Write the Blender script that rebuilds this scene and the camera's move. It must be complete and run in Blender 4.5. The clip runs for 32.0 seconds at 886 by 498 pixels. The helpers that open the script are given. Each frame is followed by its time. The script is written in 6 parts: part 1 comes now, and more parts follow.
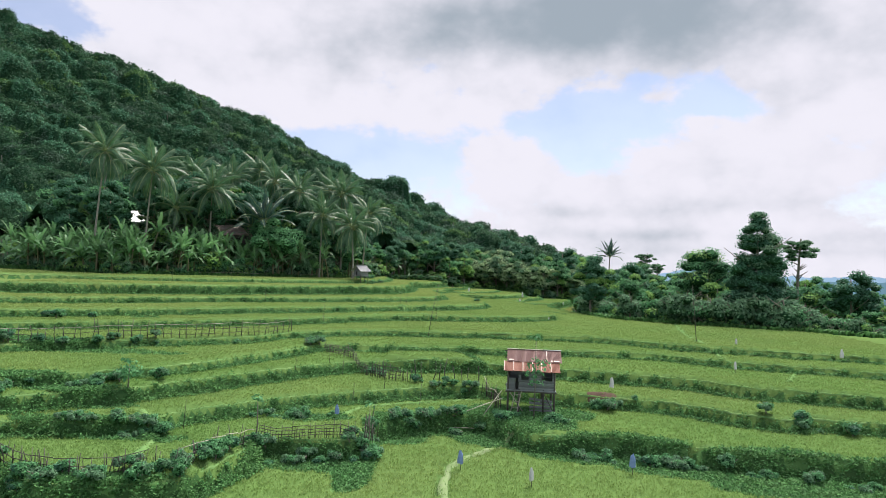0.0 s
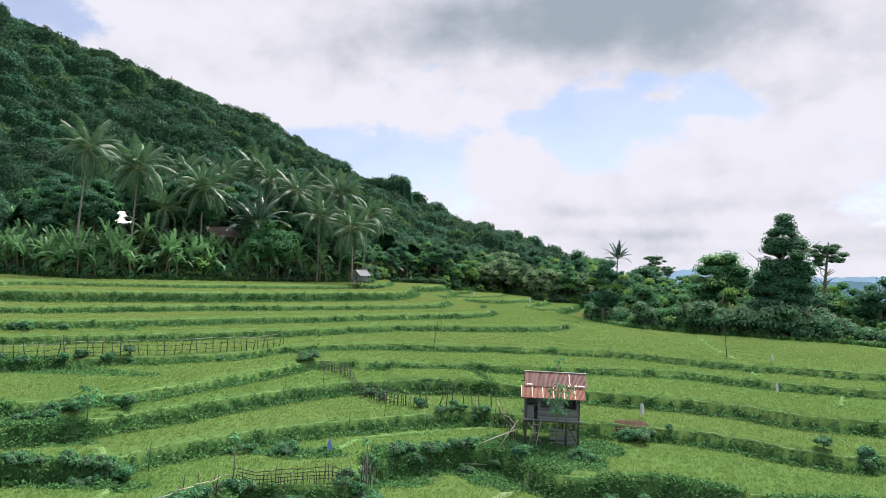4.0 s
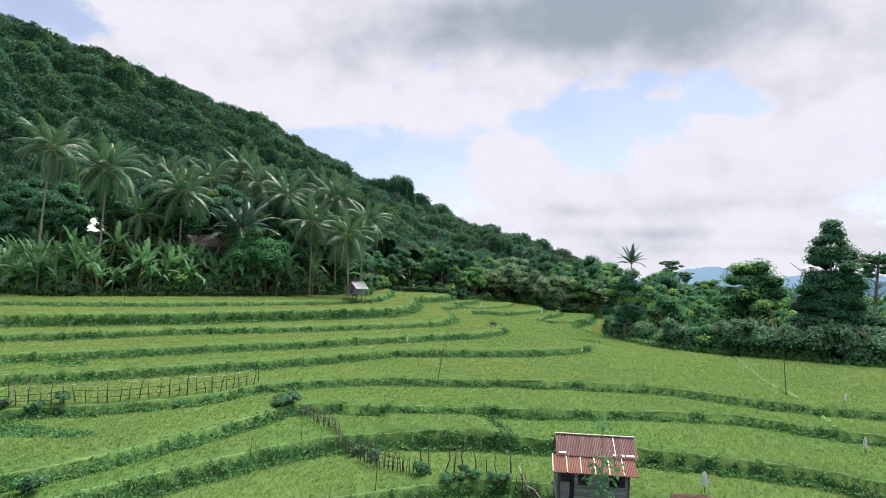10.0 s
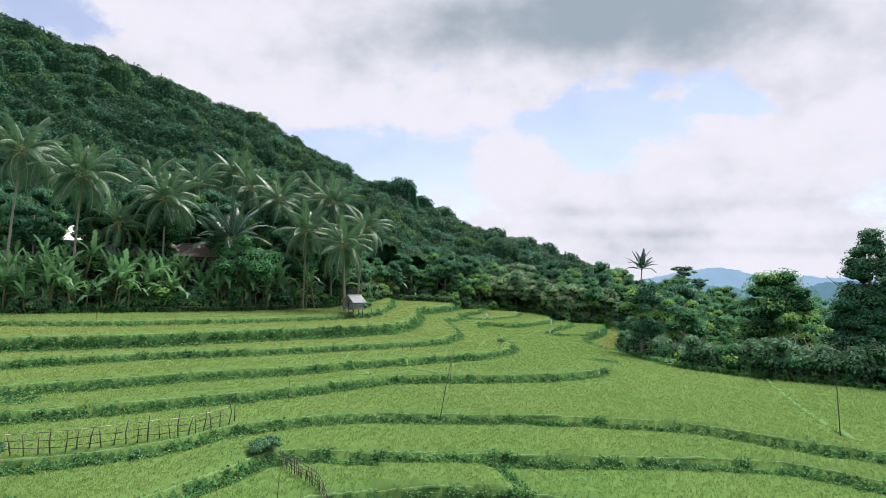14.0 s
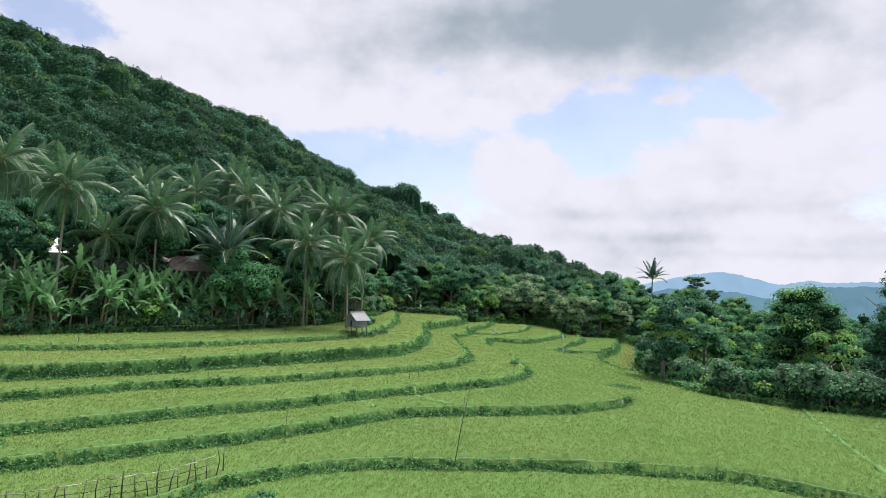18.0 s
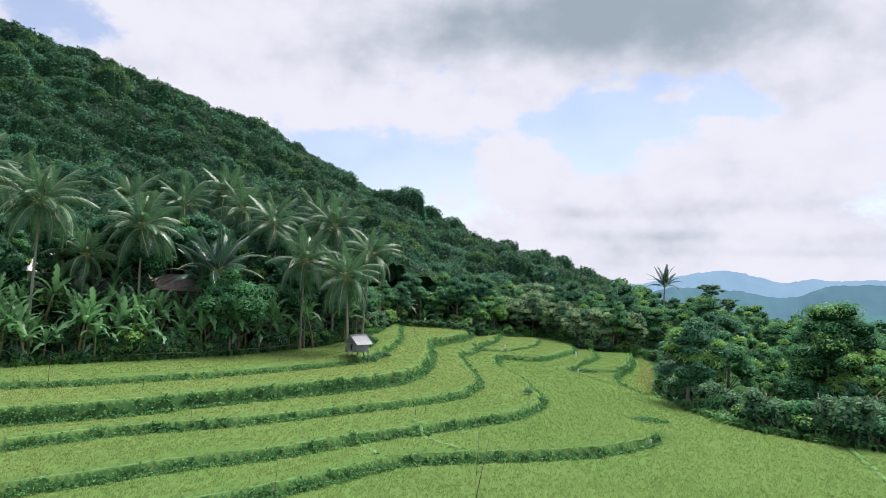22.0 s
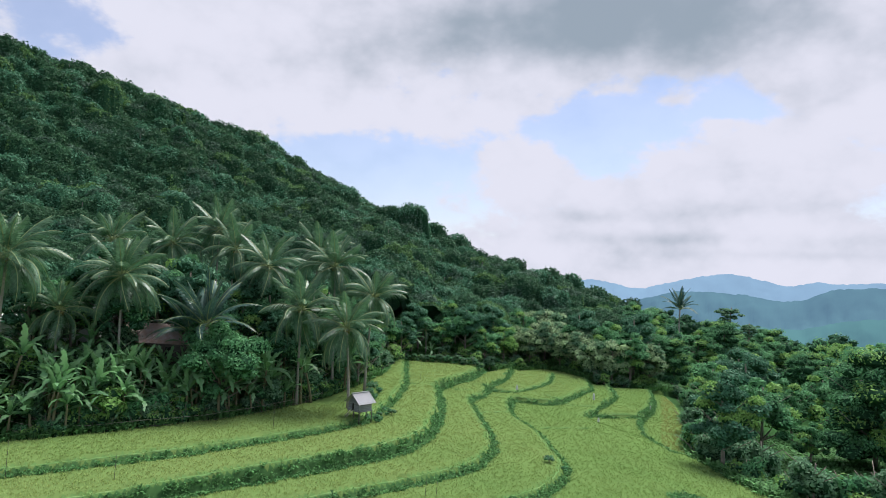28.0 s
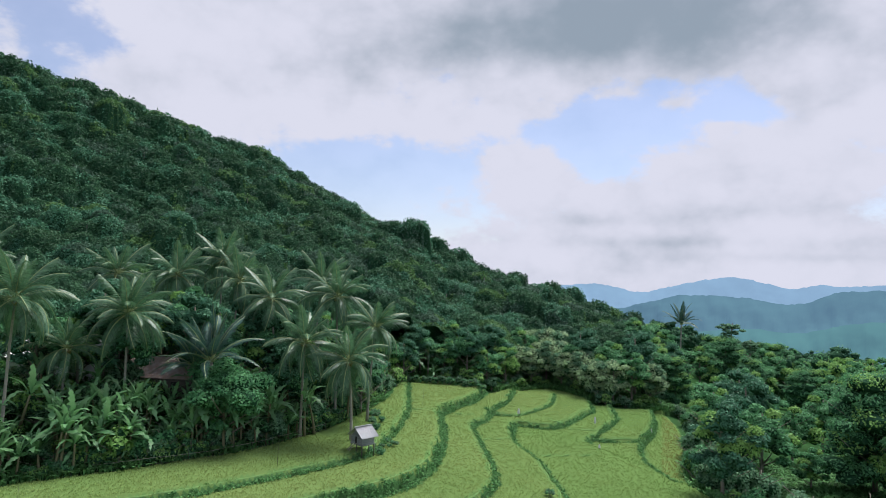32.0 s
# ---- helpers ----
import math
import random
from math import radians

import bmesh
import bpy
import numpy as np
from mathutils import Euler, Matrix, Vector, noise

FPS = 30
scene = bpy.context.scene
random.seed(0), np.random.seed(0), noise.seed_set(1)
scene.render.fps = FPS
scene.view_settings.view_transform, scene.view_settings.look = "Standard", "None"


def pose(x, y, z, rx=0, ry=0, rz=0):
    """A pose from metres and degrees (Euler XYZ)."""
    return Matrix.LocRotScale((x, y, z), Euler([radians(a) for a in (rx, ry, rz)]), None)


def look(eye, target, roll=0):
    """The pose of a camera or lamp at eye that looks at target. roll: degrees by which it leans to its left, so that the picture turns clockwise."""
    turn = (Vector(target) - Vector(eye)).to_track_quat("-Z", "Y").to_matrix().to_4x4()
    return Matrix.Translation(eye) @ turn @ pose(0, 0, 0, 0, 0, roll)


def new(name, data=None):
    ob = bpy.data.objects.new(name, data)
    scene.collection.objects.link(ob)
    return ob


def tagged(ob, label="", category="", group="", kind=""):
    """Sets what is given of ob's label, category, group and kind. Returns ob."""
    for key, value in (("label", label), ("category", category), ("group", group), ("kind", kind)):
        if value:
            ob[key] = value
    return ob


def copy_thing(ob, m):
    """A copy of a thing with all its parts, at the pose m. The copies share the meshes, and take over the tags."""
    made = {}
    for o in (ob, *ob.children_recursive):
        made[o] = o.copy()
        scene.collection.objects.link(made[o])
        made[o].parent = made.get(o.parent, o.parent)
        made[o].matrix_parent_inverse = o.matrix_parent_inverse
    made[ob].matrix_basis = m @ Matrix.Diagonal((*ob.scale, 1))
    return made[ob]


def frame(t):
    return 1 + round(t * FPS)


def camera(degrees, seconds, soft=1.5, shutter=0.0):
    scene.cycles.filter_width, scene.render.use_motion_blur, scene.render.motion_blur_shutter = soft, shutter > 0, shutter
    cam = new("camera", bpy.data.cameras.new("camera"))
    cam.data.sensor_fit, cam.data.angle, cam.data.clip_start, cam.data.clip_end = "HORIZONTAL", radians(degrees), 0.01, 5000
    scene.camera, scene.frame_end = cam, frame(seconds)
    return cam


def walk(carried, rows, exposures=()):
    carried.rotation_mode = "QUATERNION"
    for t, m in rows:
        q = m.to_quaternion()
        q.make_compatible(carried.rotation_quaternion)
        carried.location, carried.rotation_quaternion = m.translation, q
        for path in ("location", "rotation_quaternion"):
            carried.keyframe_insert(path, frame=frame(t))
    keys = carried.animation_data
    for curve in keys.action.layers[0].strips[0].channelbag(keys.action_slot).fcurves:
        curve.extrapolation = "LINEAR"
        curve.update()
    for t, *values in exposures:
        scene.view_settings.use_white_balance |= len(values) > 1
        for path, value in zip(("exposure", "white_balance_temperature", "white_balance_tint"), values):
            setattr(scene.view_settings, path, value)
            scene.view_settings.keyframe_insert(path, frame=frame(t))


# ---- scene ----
cam = camera(67.8, 32.0, 0.65)
PATH = [
    (0.0, 0.860, -2.643, 10.296, 91.747, -1.931, 2.158),
    (0.5, 0.728, -1.956, 10.348, 91.730, -1.973, 2.194),
    (1.0, 0.613, -1.279, 10.417, 91.724, -1.984, 2.201),
    (1.5, 0.534, -0.604, 10.492, 91.708, -1.995, 2.208),
    (2.0, 0.464, 0.092, 10.595, 91.702, -2.015, 2.225),
    (2.5, 0.393, 0.796, 10.711, 91.697, -2.024, 2.234),
    (3.0, 0.310, 1.514, 10.822, 91.692, -2.033, 2.253),
    (3.5, 0.232, 2.249, 10.939, 91.688, -2.039, 2.263),
    (5.5, 0.003, 5.347, 11.475, 91.632, -2.002, 2.365),
    (6.0, -0.052, 6.103, 11.595, 91.634, -2.009, 2.381),
    (6.5, -0.074, 6.872, 11.716, 91.627, -1.985, 2.419),
    (7.0, -0.111, 7.649, 11.845, 91.641, -1.969, 2.449),
    (7.5, -0.161, 8.423, 11.982, 91.646, -1.952, 2.480),
    (8.0, -0.205, 9.199, 12.127, 91.652, -1.924, 2.513),
    (8.5, -0.253, 9.990, 12.276, 91.638, -1.907, 2.526),
    (9.0, -0.297, 10.774, 12.423, 91.622, -1.901, 2.560),
    (9.5, -0.349, 11.562, 12.570, 91.626, -1.907, 2.595),
    (10.0, -0.399, 12.374, 12.720, 91.629, -1.895, 2.631),
    (10.5, -0.446, 13.182, 12.890, 91.621, -1.876, 2.676),
    (11.0, -0.467, 13.981, 13.069, 91.614, -1.849, 2.722),
    (11.5, -0.504, 14.783, 13.246, 91.628, -1.853, 2.745),
    (12.0, -0.547, 15.585, 13.415, 91.622, -1.851, 2.776),
    (12.5, -0.575, 16.397, 13.584, 91.626, -1.851, 2.816),
    (13.0, -0.619, 17.201, 13.762, 91.633, -1.855, 2.862),
    (13.5, -0.662, 17.962, 13.951, 91.641, -1.881, 2.895),
    (14.0, -0.754, 18.691, 14.126, 91.661, -1.909, 2.915),
    (14.5, -0.870, 19.393, 14.320, 91.683, -1.949, 2.923),
    (16.5, -1.423, 21.799, 15.064, 91.847, -2.136, 3.004),
    (17.0, -1.609, 22.354, 15.253, 91.892, -2.171, 3.000),
    (17.5, -1.784, 22.922, 15.435, 91.917, -2.163, 3.019),
    (18.0, -1.937, 23.510, 15.632, 91.921, -2.172, 3.051),
    (18.5, -2.079, 24.144, 15.855, 91.936, -2.185, 3.054),
    (19.0, -2.194, 24.779, 16.125, 91.939, -2.193, 3.081),
    (19.5, -2.325, 25.433, 16.393, 91.912, -2.185, 3.103),
    (20.0, -2.456, 26.128, 16.660, 91.903, -2.162, 3.138),
    (20.5, -2.571, 26.840, 16.952, 91.894, -2.145, 3.156),
    (21.0, -2.657, 27.570, 17.239, 91.862, -2.116, 3.196),
    (21.5, -2.778, 28.334, 17.544, 91.830, -2.095, 3.216),
    (22.0, -2.878, 29.108, 17.880, 91.795, -2.056, 3.268),
    (22.5, -2.974, 29.871, 18.216, 91.770, -2.037, 3.298),
    (23.0, -3.077, 30.627, 18.559, 91.742, -2.000, 3.328),
    (23.5, -3.156, 31.383, 18.912, 91.713, -1.978, 3.376),
    (24.0, -3.244, 32.146, 19.279, 91.682, -1.959, 3.412),
    (24.5, -3.335, 32.889, 19.662, 91.660, -1.942, 3.427),
    (25.0, -3.421, 33.602, 20.084, 91.618, -1.937, 3.460),
    (25.5, -3.530, 34.274, 20.510, 91.586, -1.922, 3.493),
    (27.5, -4.066, 35.501, 22.171, 91.902, -1.936, 3.515),
    (28.0, -4.130, 35.374, 22.523, 92.089, -1.894, 3.517),
    (28.5, -4.175, 35.173, 22.866, 92.259, -1.859, 3.509),
    (29.0, -4.180, 34.945, 23.201, 92.420, -1.811, 3.551),
    (29.5, -4.160, 34.723, 23.555, 92.534, -1.741, 3.574),
    (30.0, -4.122, 34.550, 23.918, 92.600, -1.687, 3.597),
    (30.5, -4.068, 34.429, 24.280, 92.627, -1.623, 3.641),
    (31.0, -4.013, 34.351, 24.675, 92.616, -1.567, 3.674),
    (31.5, -3.988, 34.325, 25.074, 92.576, -1.510, 3.708),
    (32.0, -3.952, 34.353, 25.482, 92.495, -1.473, 3.751),
]
walk(cam, [(t, pose(x, y, z, rx, ry, rz)) for t, x, y, z, rx, ry, rz in PATH],
     [(0, 0.67, 6450, 10), (14, 0.66, 6380, 10), (20, 0.66, 6320, 10), (26, 0.60, 6220, 10), (32, 0.42, 6080, 10)])

# ---- world, sun, exposure ----
scene.view_settings.exposure = 0.5
SUN_EL, SUN_AZ = 58.0, 35.0          # degrees; azimuth from +y towards +x
world = bpy.data.worlds.new("sky")
scene.world = world
world.use_nodes = True


def build_sky():
    nt = world.node_tree
    nt.nodes.clear()
    N, L = nt.nodes.new, nt.links.new
    out, bg = N("ShaderNodeOutputWorld"), N("ShaderNodeBackground")
    sky = N("ShaderNodeTexSky")
    sky.sky_type, sky.sun_disc = "NISHITA", False
    sky.sun_elevation, sky.sun_rotation = radians(SUN_EL), radians(SUN_AZ)
    sky.air_density, sky.dust_density, sky.ozone_density = 1.0, 0.6, 2.0
    co = N("ShaderNodeTexCoord")

    def math_(op, a, b=None, clamp=False):
        n = N("ShaderNodeMath")
        n.operation, n.use_clamp = op, clamp
        for i, v in enumerate((a, b)):
            if v is None:
                continue
            if isinstance(v, (int, float)):
                n.inputs[i].default_value = v
            else:
                L(v, n.inputs[i])
        return n.outputs[0]

    def ramp(v, lo, hi):
        n = N("ShaderNodeMapRange")
        n.interpolation_type = "SMOOTHSTEP"
        n.inputs["From Min"].default_value, n.inputs["From Max"].default_value = lo, hi
        L(v, n.inputs["Value"])
        return n.outputs["Result"]

    def noise_(scale, detail, rough, stretch, seed):
        m = N("ShaderNodeMapping")
        m.inputs["Scale"].default_value = stretch
        m.inputs["Location"].default_value = seed
        L(co.outputs["Generated"], m.inputs["Vector"])
        n = N("ShaderNodeTexNoise")
        n.inputs["Scale"].default_value, n.inputs["Detail"].default_value = scale, detail
        n.inputs["Roughness"].default_value = rough
        L(m.outputs[0], n.inputs["Vector"])
        return n.outputs["Fac"]

    def blob(az, el, wide, high, amount, power=1.0):
        """A soft mass of cloud (or a gap, where negative) at a bearing."""
        a, e = radians(az), radians(el)
        d = Vector((math.sin(a) * math.cos(e), math.cos(a) * math.cos(e), math.sin(e)))
        r = Vector((math.cos(a), -math.sin(a), 0))
        u = r.cross(d)
        parts = []
        for axis, size in ((r, wide), (u, high)):
            n = N("ShaderNodeVectorMath")
            n.operation = "DOT_PRODUCT"
            L(co.outputs["Generated"], n.inputs[0])
            n.inputs[1].default_value = axis
            q = math_("DIVIDE", n.outputs["Value"], math.sin(radians(size)))
            parts.append(math_("MULTIPLY", q, q))
        s = math_("ADD", *parts)
        f = N("ShaderNodeVectorMath")
        f.operation = "DOT_PRODUCT"
        L(co.outputs["Generated"], f.inputs[0])
        f.inputs[1].default_value = d
        front = math_("GREATER_THAN", f.outputs["Value"], 0.0)
        g = math_("EXPONENT", math_("MULTIPLY", s, -1.0))
        return math_("MULTIPLY", math_("MULTIPLY", g, front), amount)

    big = noise_(2.6, 6.0, 0.55, (1, 1, 1.9), (0.3, 0.1, 0.0))
    fine = noise_(6.0, 12.0, 0.60, (1, 1, 1.8), (1.7, 0.4, 0.2))
    def billows(scale, seed):
        m = N("ShaderNodeMapping")
        m.inputs["Scale"].default_value = (1, 1, 1.35)
        m.inputs["Location"].default_value = seed
        L(co.outputs["Generated"], m.inputs["Vector"])
        n = N("ShaderNodeTexVoronoi")
        n.feature, n.normalize = "SMOOTH_F1", True
        n.inputs["Scale"].default_value, n.inputs["Detail"].default_value = scale, 3.0
        n.inputs["Roughness"].default_value, n.inputs["Smoothness"].default_value = 0.55, 0.35
        L(m.outputs[0], n.inputs["Vector"])
        return n.outputs["Distance"]

    heap = billows(13.0, (0.4, 0.2, 0.7))
    cover = math_("SUBTRACT", math_("ADD", math_("MULTIPLY", big, 0.6), math_("MULTIPLY", fine, 1.15)), 0.38)
    cover = math_("ADD", cover, math_("MULTIPLY", math_("SUBTRACT", 0.30, heap), 0.55))
    for b in CLOUDS:
        cover = math_("ADD", cover, blob(*b))
    edge = billows(34.0, (0.9, 0.1, 0.3))
    cover = math_("ADD", cover, math_("MULTIPLY", math_("SUBTRACT", 0.30, edge), 0.30))
    mask = math_("ADD", math_("MULTIPLY", ramp(cover, 0.41, 0.62), 0.66), 0.34)
    puffs = noise_(9.0, 8.0, 0.52, (1, 1, 1.5), (2.2, 5.1, 0.3))
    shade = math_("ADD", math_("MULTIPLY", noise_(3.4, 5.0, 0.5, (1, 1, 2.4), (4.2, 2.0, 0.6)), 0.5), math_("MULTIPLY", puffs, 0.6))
    shade = math_("ADD", shade, math_("MULTIPLY", math_("SUBTRACT", heap, 0.30), 0.7))
    for b in GREYS:
        shade = math_("ADD", shade, blob(*b))
    grey = ramp(math_("ADD", shade, 0.01), 0.42, 1.22)
    tone = N("ShaderNodeMix")
    tone.data_type = "RGBA"
    tone.inputs["A"].default_value, tone.inputs["B"].default_value = (*CLOUD_WHITE, 1), (*CLOUD_GREY, 1)
    L(grey, tone.inputs["Factor"])
    blue = N("ShaderNodeMix")
    blue.data_type, blue.blend_type = "RGBA", "MULTIPLY"
    blue.inputs["Factor"].default_value = 1.0
    blue.inputs["B"].default_value = (*SKY_GAIN, 1)
    L(sky.outputs[0], blue.inputs["A"])
    mix = N("ShaderNodeMix")
    mix.data_type = "RGBA"
    L(mask, mix.inputs["Factor"])
    L(blue.outputs["Result"], mix.inputs["A"])
    L(tone.outputs["Result"], mix.inputs["B"])
    L(mix.outputs["Result"], bg.inputs["Color"])
    bg.inputs["Strength"].default_value = 0.07
    L(bg.outputs[0], out.inputs["Surface"])


# cloud masses: bearing, elevation, half width, half height (degrees), amount
CLOUDS = [
    (-19, 17, 12, 6, 0.24), (8, 23, 30, 5.5, 0.36), (21, 7.5, 9, 5, 0.24), (28, 14, 6, 5, 0.26), (11, 15.6, 2.0, 0.8, 0.22), (12, 4, 20, 2.6, 0.26), (3.6, 8.3, 3.8, 3.2, 0.26), (-3, 13, 5, 1.6, 0.20), (12, 0, 70, 2.6, 0.5),
    (13, 13.4, 6.5, 2.5, -0.30), (-8, 9.3, 7, 2.4, -0.30), (-34, 18.5, 5, 3, -0.24), (3, 12.2, 5, 1.2, -0.16), (20.5, 13.4, 3.0, 1.6, -0.26), (20, 9, 5, 3, 0.14), (2.5, 15.8, 5.5, 2.2, 0.20), (13, 17.6, 14, 1.6, 0.14), (15.5, 14.6, 1.6, 0.7, 0.3), (19, 12.6, 1.2, 0.5, 0.3), (9.0, 9.6, 2.2, 1.8, -0.26), (-10, 6, 6, 2, -0.22),
]
GREYS = [(14, 21.8, 14, 4.2, 0.68), (1, 20.5, 10, 2.6, 0.24), (-11, 18, 6, 2.5, 0.10), (20, 6.0, 9, 0.9, 0.16), (16, 3.4, 14, 0.6, 0.18), (24, 2.2, 10, 0.5, 0.16), (10, 5.2, 5, 0.5, 0.14), (22, 11, 12, 3, -0.10), (-16, 13, 10, 3, -0.12), (4, 10, 5, 2.0, -0.10)]
CLOUD_WHITE, CLOUD_GREY, SKY_GAIN = (7.95, 7.75, 8.5), (3.3, 3.85, 4.45), (1.5, 1.38, 1.45)
build_sky()

sun = new("sun", bpy.data.lights.new("sun", "SUN"))
sun.data.energy, sun.data.angle, sun.data.color = 4.4, radians(30), (1.0, 0.96, 0.88)
sun_way = Vector((math.sin(radians(SUN_AZ)) * math.cos(radians(SUN_EL)), math.cos(radians(SUN_AZ)) * math.cos(radians(SUN_EL)), math.sin(radians(SUN_EL))))
sun.matrix_world = look(sun_way * 300, (0, 0, 0))


# ---- materials ----
def surface(name, a, b, scale=3.0, rough=0.7, bump=0.0, bump_scale=40.0, metal=0.0, island=0.0, c=None, big=0.15, sheen=0.0, through_=0.0, stretch=(1, 1, 1), per_object=0.0, spec=0.35, ripe_to=None):
    """Two colours mixed by noise at two scales, with a third in large patches; island or per_object vary the brightness piece by piece."""
    m = bpy.data.materials.new(name)
    m.use_nodes = True
    nt = m.node_tree
    N, L = nt.nodes.new, nt.links.new
    p = nt.nodes["Principled BSDF"]
    co = N("ShaderNodeTexCoord")
    mp = N("ShaderNodeMapping")
    mp.inputs["Scale"].default_value = stretch
    L(co.outputs["Object"], mp.inputs["Vector"])

    def noise_(s, d):
        n = N("ShaderNodeTexNoise")
        n.inputs["Scale"].default_value, n.inputs["Detail"].default_value = s, d
        L(mp.outputs[0], n.inputs["Vector"])
        r = N("ShaderNodeMapRange")
        r.inputs["From Min"].default_value, r.inputs["From Max"].default_value = 0.3, 0.7
        L(n.outputs["Fac"], r.inputs["Value"])
        return r.outputs["Result"]

    def mix(f, x, y):
        n = N("ShaderNodeMix")
        n.data_type = "RGBA"
        for sock, v in ((n.inputs["Factor"], f), (n.inputs["A"], x), (n.inputs["B"], y)):
            if isinstance(v, tuple):
                sock.default_value = (*v, 1)
            elif isinstance(v, float):
                sock.default_value = v
            else:
                L(v, sock)
        return n.outputs["Result"]

    col = mix(noise_(scale, 5.0), a, b)
    if c:
        col = mix(noise_(big, 3.0), col, c)
    if ripe_to:
        at = N("ShaderNodeAttribute")
        at.attribute_name = "ripeness"
        col = mix(at.outputs["Fac"], col, ripe_to)
    if island or per_object:
        if island:
            rnd = N("ShaderNodeNewGeometry").outputs["Random Per Island"]
        else:
            rnd = N("ShaderNodeObjectInfo").outputs["Random"]
        amount = island or per_object
        r = N("ShaderNodeMapRange")
        r.inputs["To Min"].default_value, r.inputs["To Max"].default_value = 1 - amount, 1 + amount
        L(rnd, r.inputs["Value"])
        v = N("ShaderNodeHueSaturation")
        L(r.outputs["Result"], v.inputs["Value"])
        L(col, v.inputs["Color"])
        col = v.outputs["Color"]
    L(col, p.inputs["Base Color"])
    p.inputs["Roughness"].default_value, p.inputs["Metallic"].default_value = rough, metal
    p.inputs["Specular IOR Level"].default_value = spec
    if bump:
        bn, bt = N("ShaderNodeBump"), N("ShaderNodeTexNoise")
        bt.inputs["Scale"].default_value, bt.inputs["Detail"].default_value = bump_scale, 4.0
        L(mp.outputs[0], bt.inputs["Vector"])
        L(bt.outputs["Fac"], bn.inputs["Height"])
        bn.inputs["Strength"].default_value = bump
        L(bn.outputs["Normal"], p.inputs["Normal"])
    if through_:
        tr, mx = N("ShaderNodeBsdfTranslucent"), N("ShaderNodeMixShader")
        L(col, tr.inputs["Color"])
        mx.inputs[0].default_value = through_
        L(p.outputs[0], mx.inputs[1])
        L(tr.outputs[0], mx.inputs[2])
        L(mx.outputs[0], nt.nodes["Material Output"].inputs["Surface"])
    return m


M = {
    "rice": surface("rice", (0.148, 0.292, 0.074), (0.224, 0.350, 0.102), 1.6, 0.7, island=0.12, c=(0.150, 0.285, 0.076), big=0.07, through_=0.35, spec=0.12, ripe_to=(0.292, 0.358, 0.116)),
    # rice greens at about half value: shade between the blades, painted in
    "rice_bed": surface("rice_bed_shaded", (0.080, 0.160, 0.043), (0.108, 0.190, 0.053), 9.0, 0.9, 0.4, 30.0, c=(0.080, 0.155, 0.043), big=0.07, spec=0.0, ripe_to=(0.126, 0.186, 0.058)),
    "bund": surface("bund_grass", (0.07, 0.15, 0.042), (0.12, 0.20, 0.06), 6.0, 0.9, 0.6, 50.0, c=(0.10, 0.17, 0.055), big=0.4, spec=0.0),
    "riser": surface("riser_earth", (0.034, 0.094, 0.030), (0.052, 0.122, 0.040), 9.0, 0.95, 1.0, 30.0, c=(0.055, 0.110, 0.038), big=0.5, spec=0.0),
    "weedy_earth": surface("weedy_earth", (0.070, 0.170, 0.052), (0.130, 0.245, 0.080), 5.0, 0.95, 1.0, 22.0, c=(0.095, 0.195, 0.062), big=0.35, spec=0.0),
    "weed": surface("weed", (0.060, 0.172, 0.056), (0.150, 0.300, 0.096), 2.4, 0.7, spec=0.12, island=0.45, c=(0.085, 0.215, 0.070), big=0.25, through_=0.3),
    "bund_blade": surface("bund_blade", (0.16, 0.30, 0.09), (0.24, 0.36, 0.125), 1.5, 0.7, spec=0.12, island=0.18, through_=0.3),
    "bund_top": surface("bund_top", (0.14, 0.25, 0.085), (0.21, 0.31, 0.12), 5.0, 0.9, 0.8, 30.0, c=(0.11, 0.22, 0.07), big=0.5, spec=0.0),
    "trodden": surface("trodden_path", (0.17, 0.22, 0.11), (0.26, 0.29, 0.18), 4.0, 0.95, 0.6, 25.0, c=(0.20, 0.28, 0.12), big=0.6, spec=0.0),
    "floor": surface("undergrowth", (0.018, 0.06, 0.02), (0.045, 0.115, 0.035), 1.2, 0.9, 1.0, 2.5, c=(0.034, 0.073, 0.027), big=0.1, spec=0.0),
    "valley": surface("valley_woods", (0.03, 0.07, 0.03), (0.05, 0.10, 0.04), 0.05, 0.95, c=(0.06, 0.11, 0.06), big=0.01, spec=0.0),
    "hill_leaf": surface("hill_leaf", (0.020, 0.069, 0.039), (0.041, 0.108, 0.055), 0.5, 0.6, spec=0.1, island=0.3, c=(0.055, 0.125, 0.060), big=0.06, through_=0.3),
    # dark green of the crown filler, painting the shade deep among leaves
    "shade_core": surface("crown_shade_core", (0.016, 0.054, 0.026), (0.036, 0.090, 0.044), 2.5, 0.95, 1.0, 4.0, spec=0.05),
    "bark": surface("bark", (0.16, 0.14, 0.11), (0.24, 0.22, 0.18), 4.0, 0.9, 0.6, 25.0, stretch=(1, 1, 0.3)),
    "palm_bark": surface("palm_bark", (0.20, 0.19, 0.16), (0.30, 0.28, 0.24), 5.0, 0.85, 0.6, 14.0, stretch=(0.4, 0.4, 3)),
}
M["hill_mid"] = surface("hill_mid_green", (0.039, 0.109, 0.055), (0.070, 0.160, 0.077), 0.5, 0.6, spec=0.1, island=0.3, through_=0.3)
M["hill_light"] = surface("hill_light_green", (0.066, 0.152, 0.050), (0.105, 0.207, 0.071), 0.5, 0.6, spec=0.1, island=0.3, through_=0.3)
M["hill_grey"] = surface("hill_grey_green", (0.047, 0.101, 0.066), (0.082, 0.148, 0.094), 0.5, 0.6, spec=0.1, island=0.3, through_=0.3)
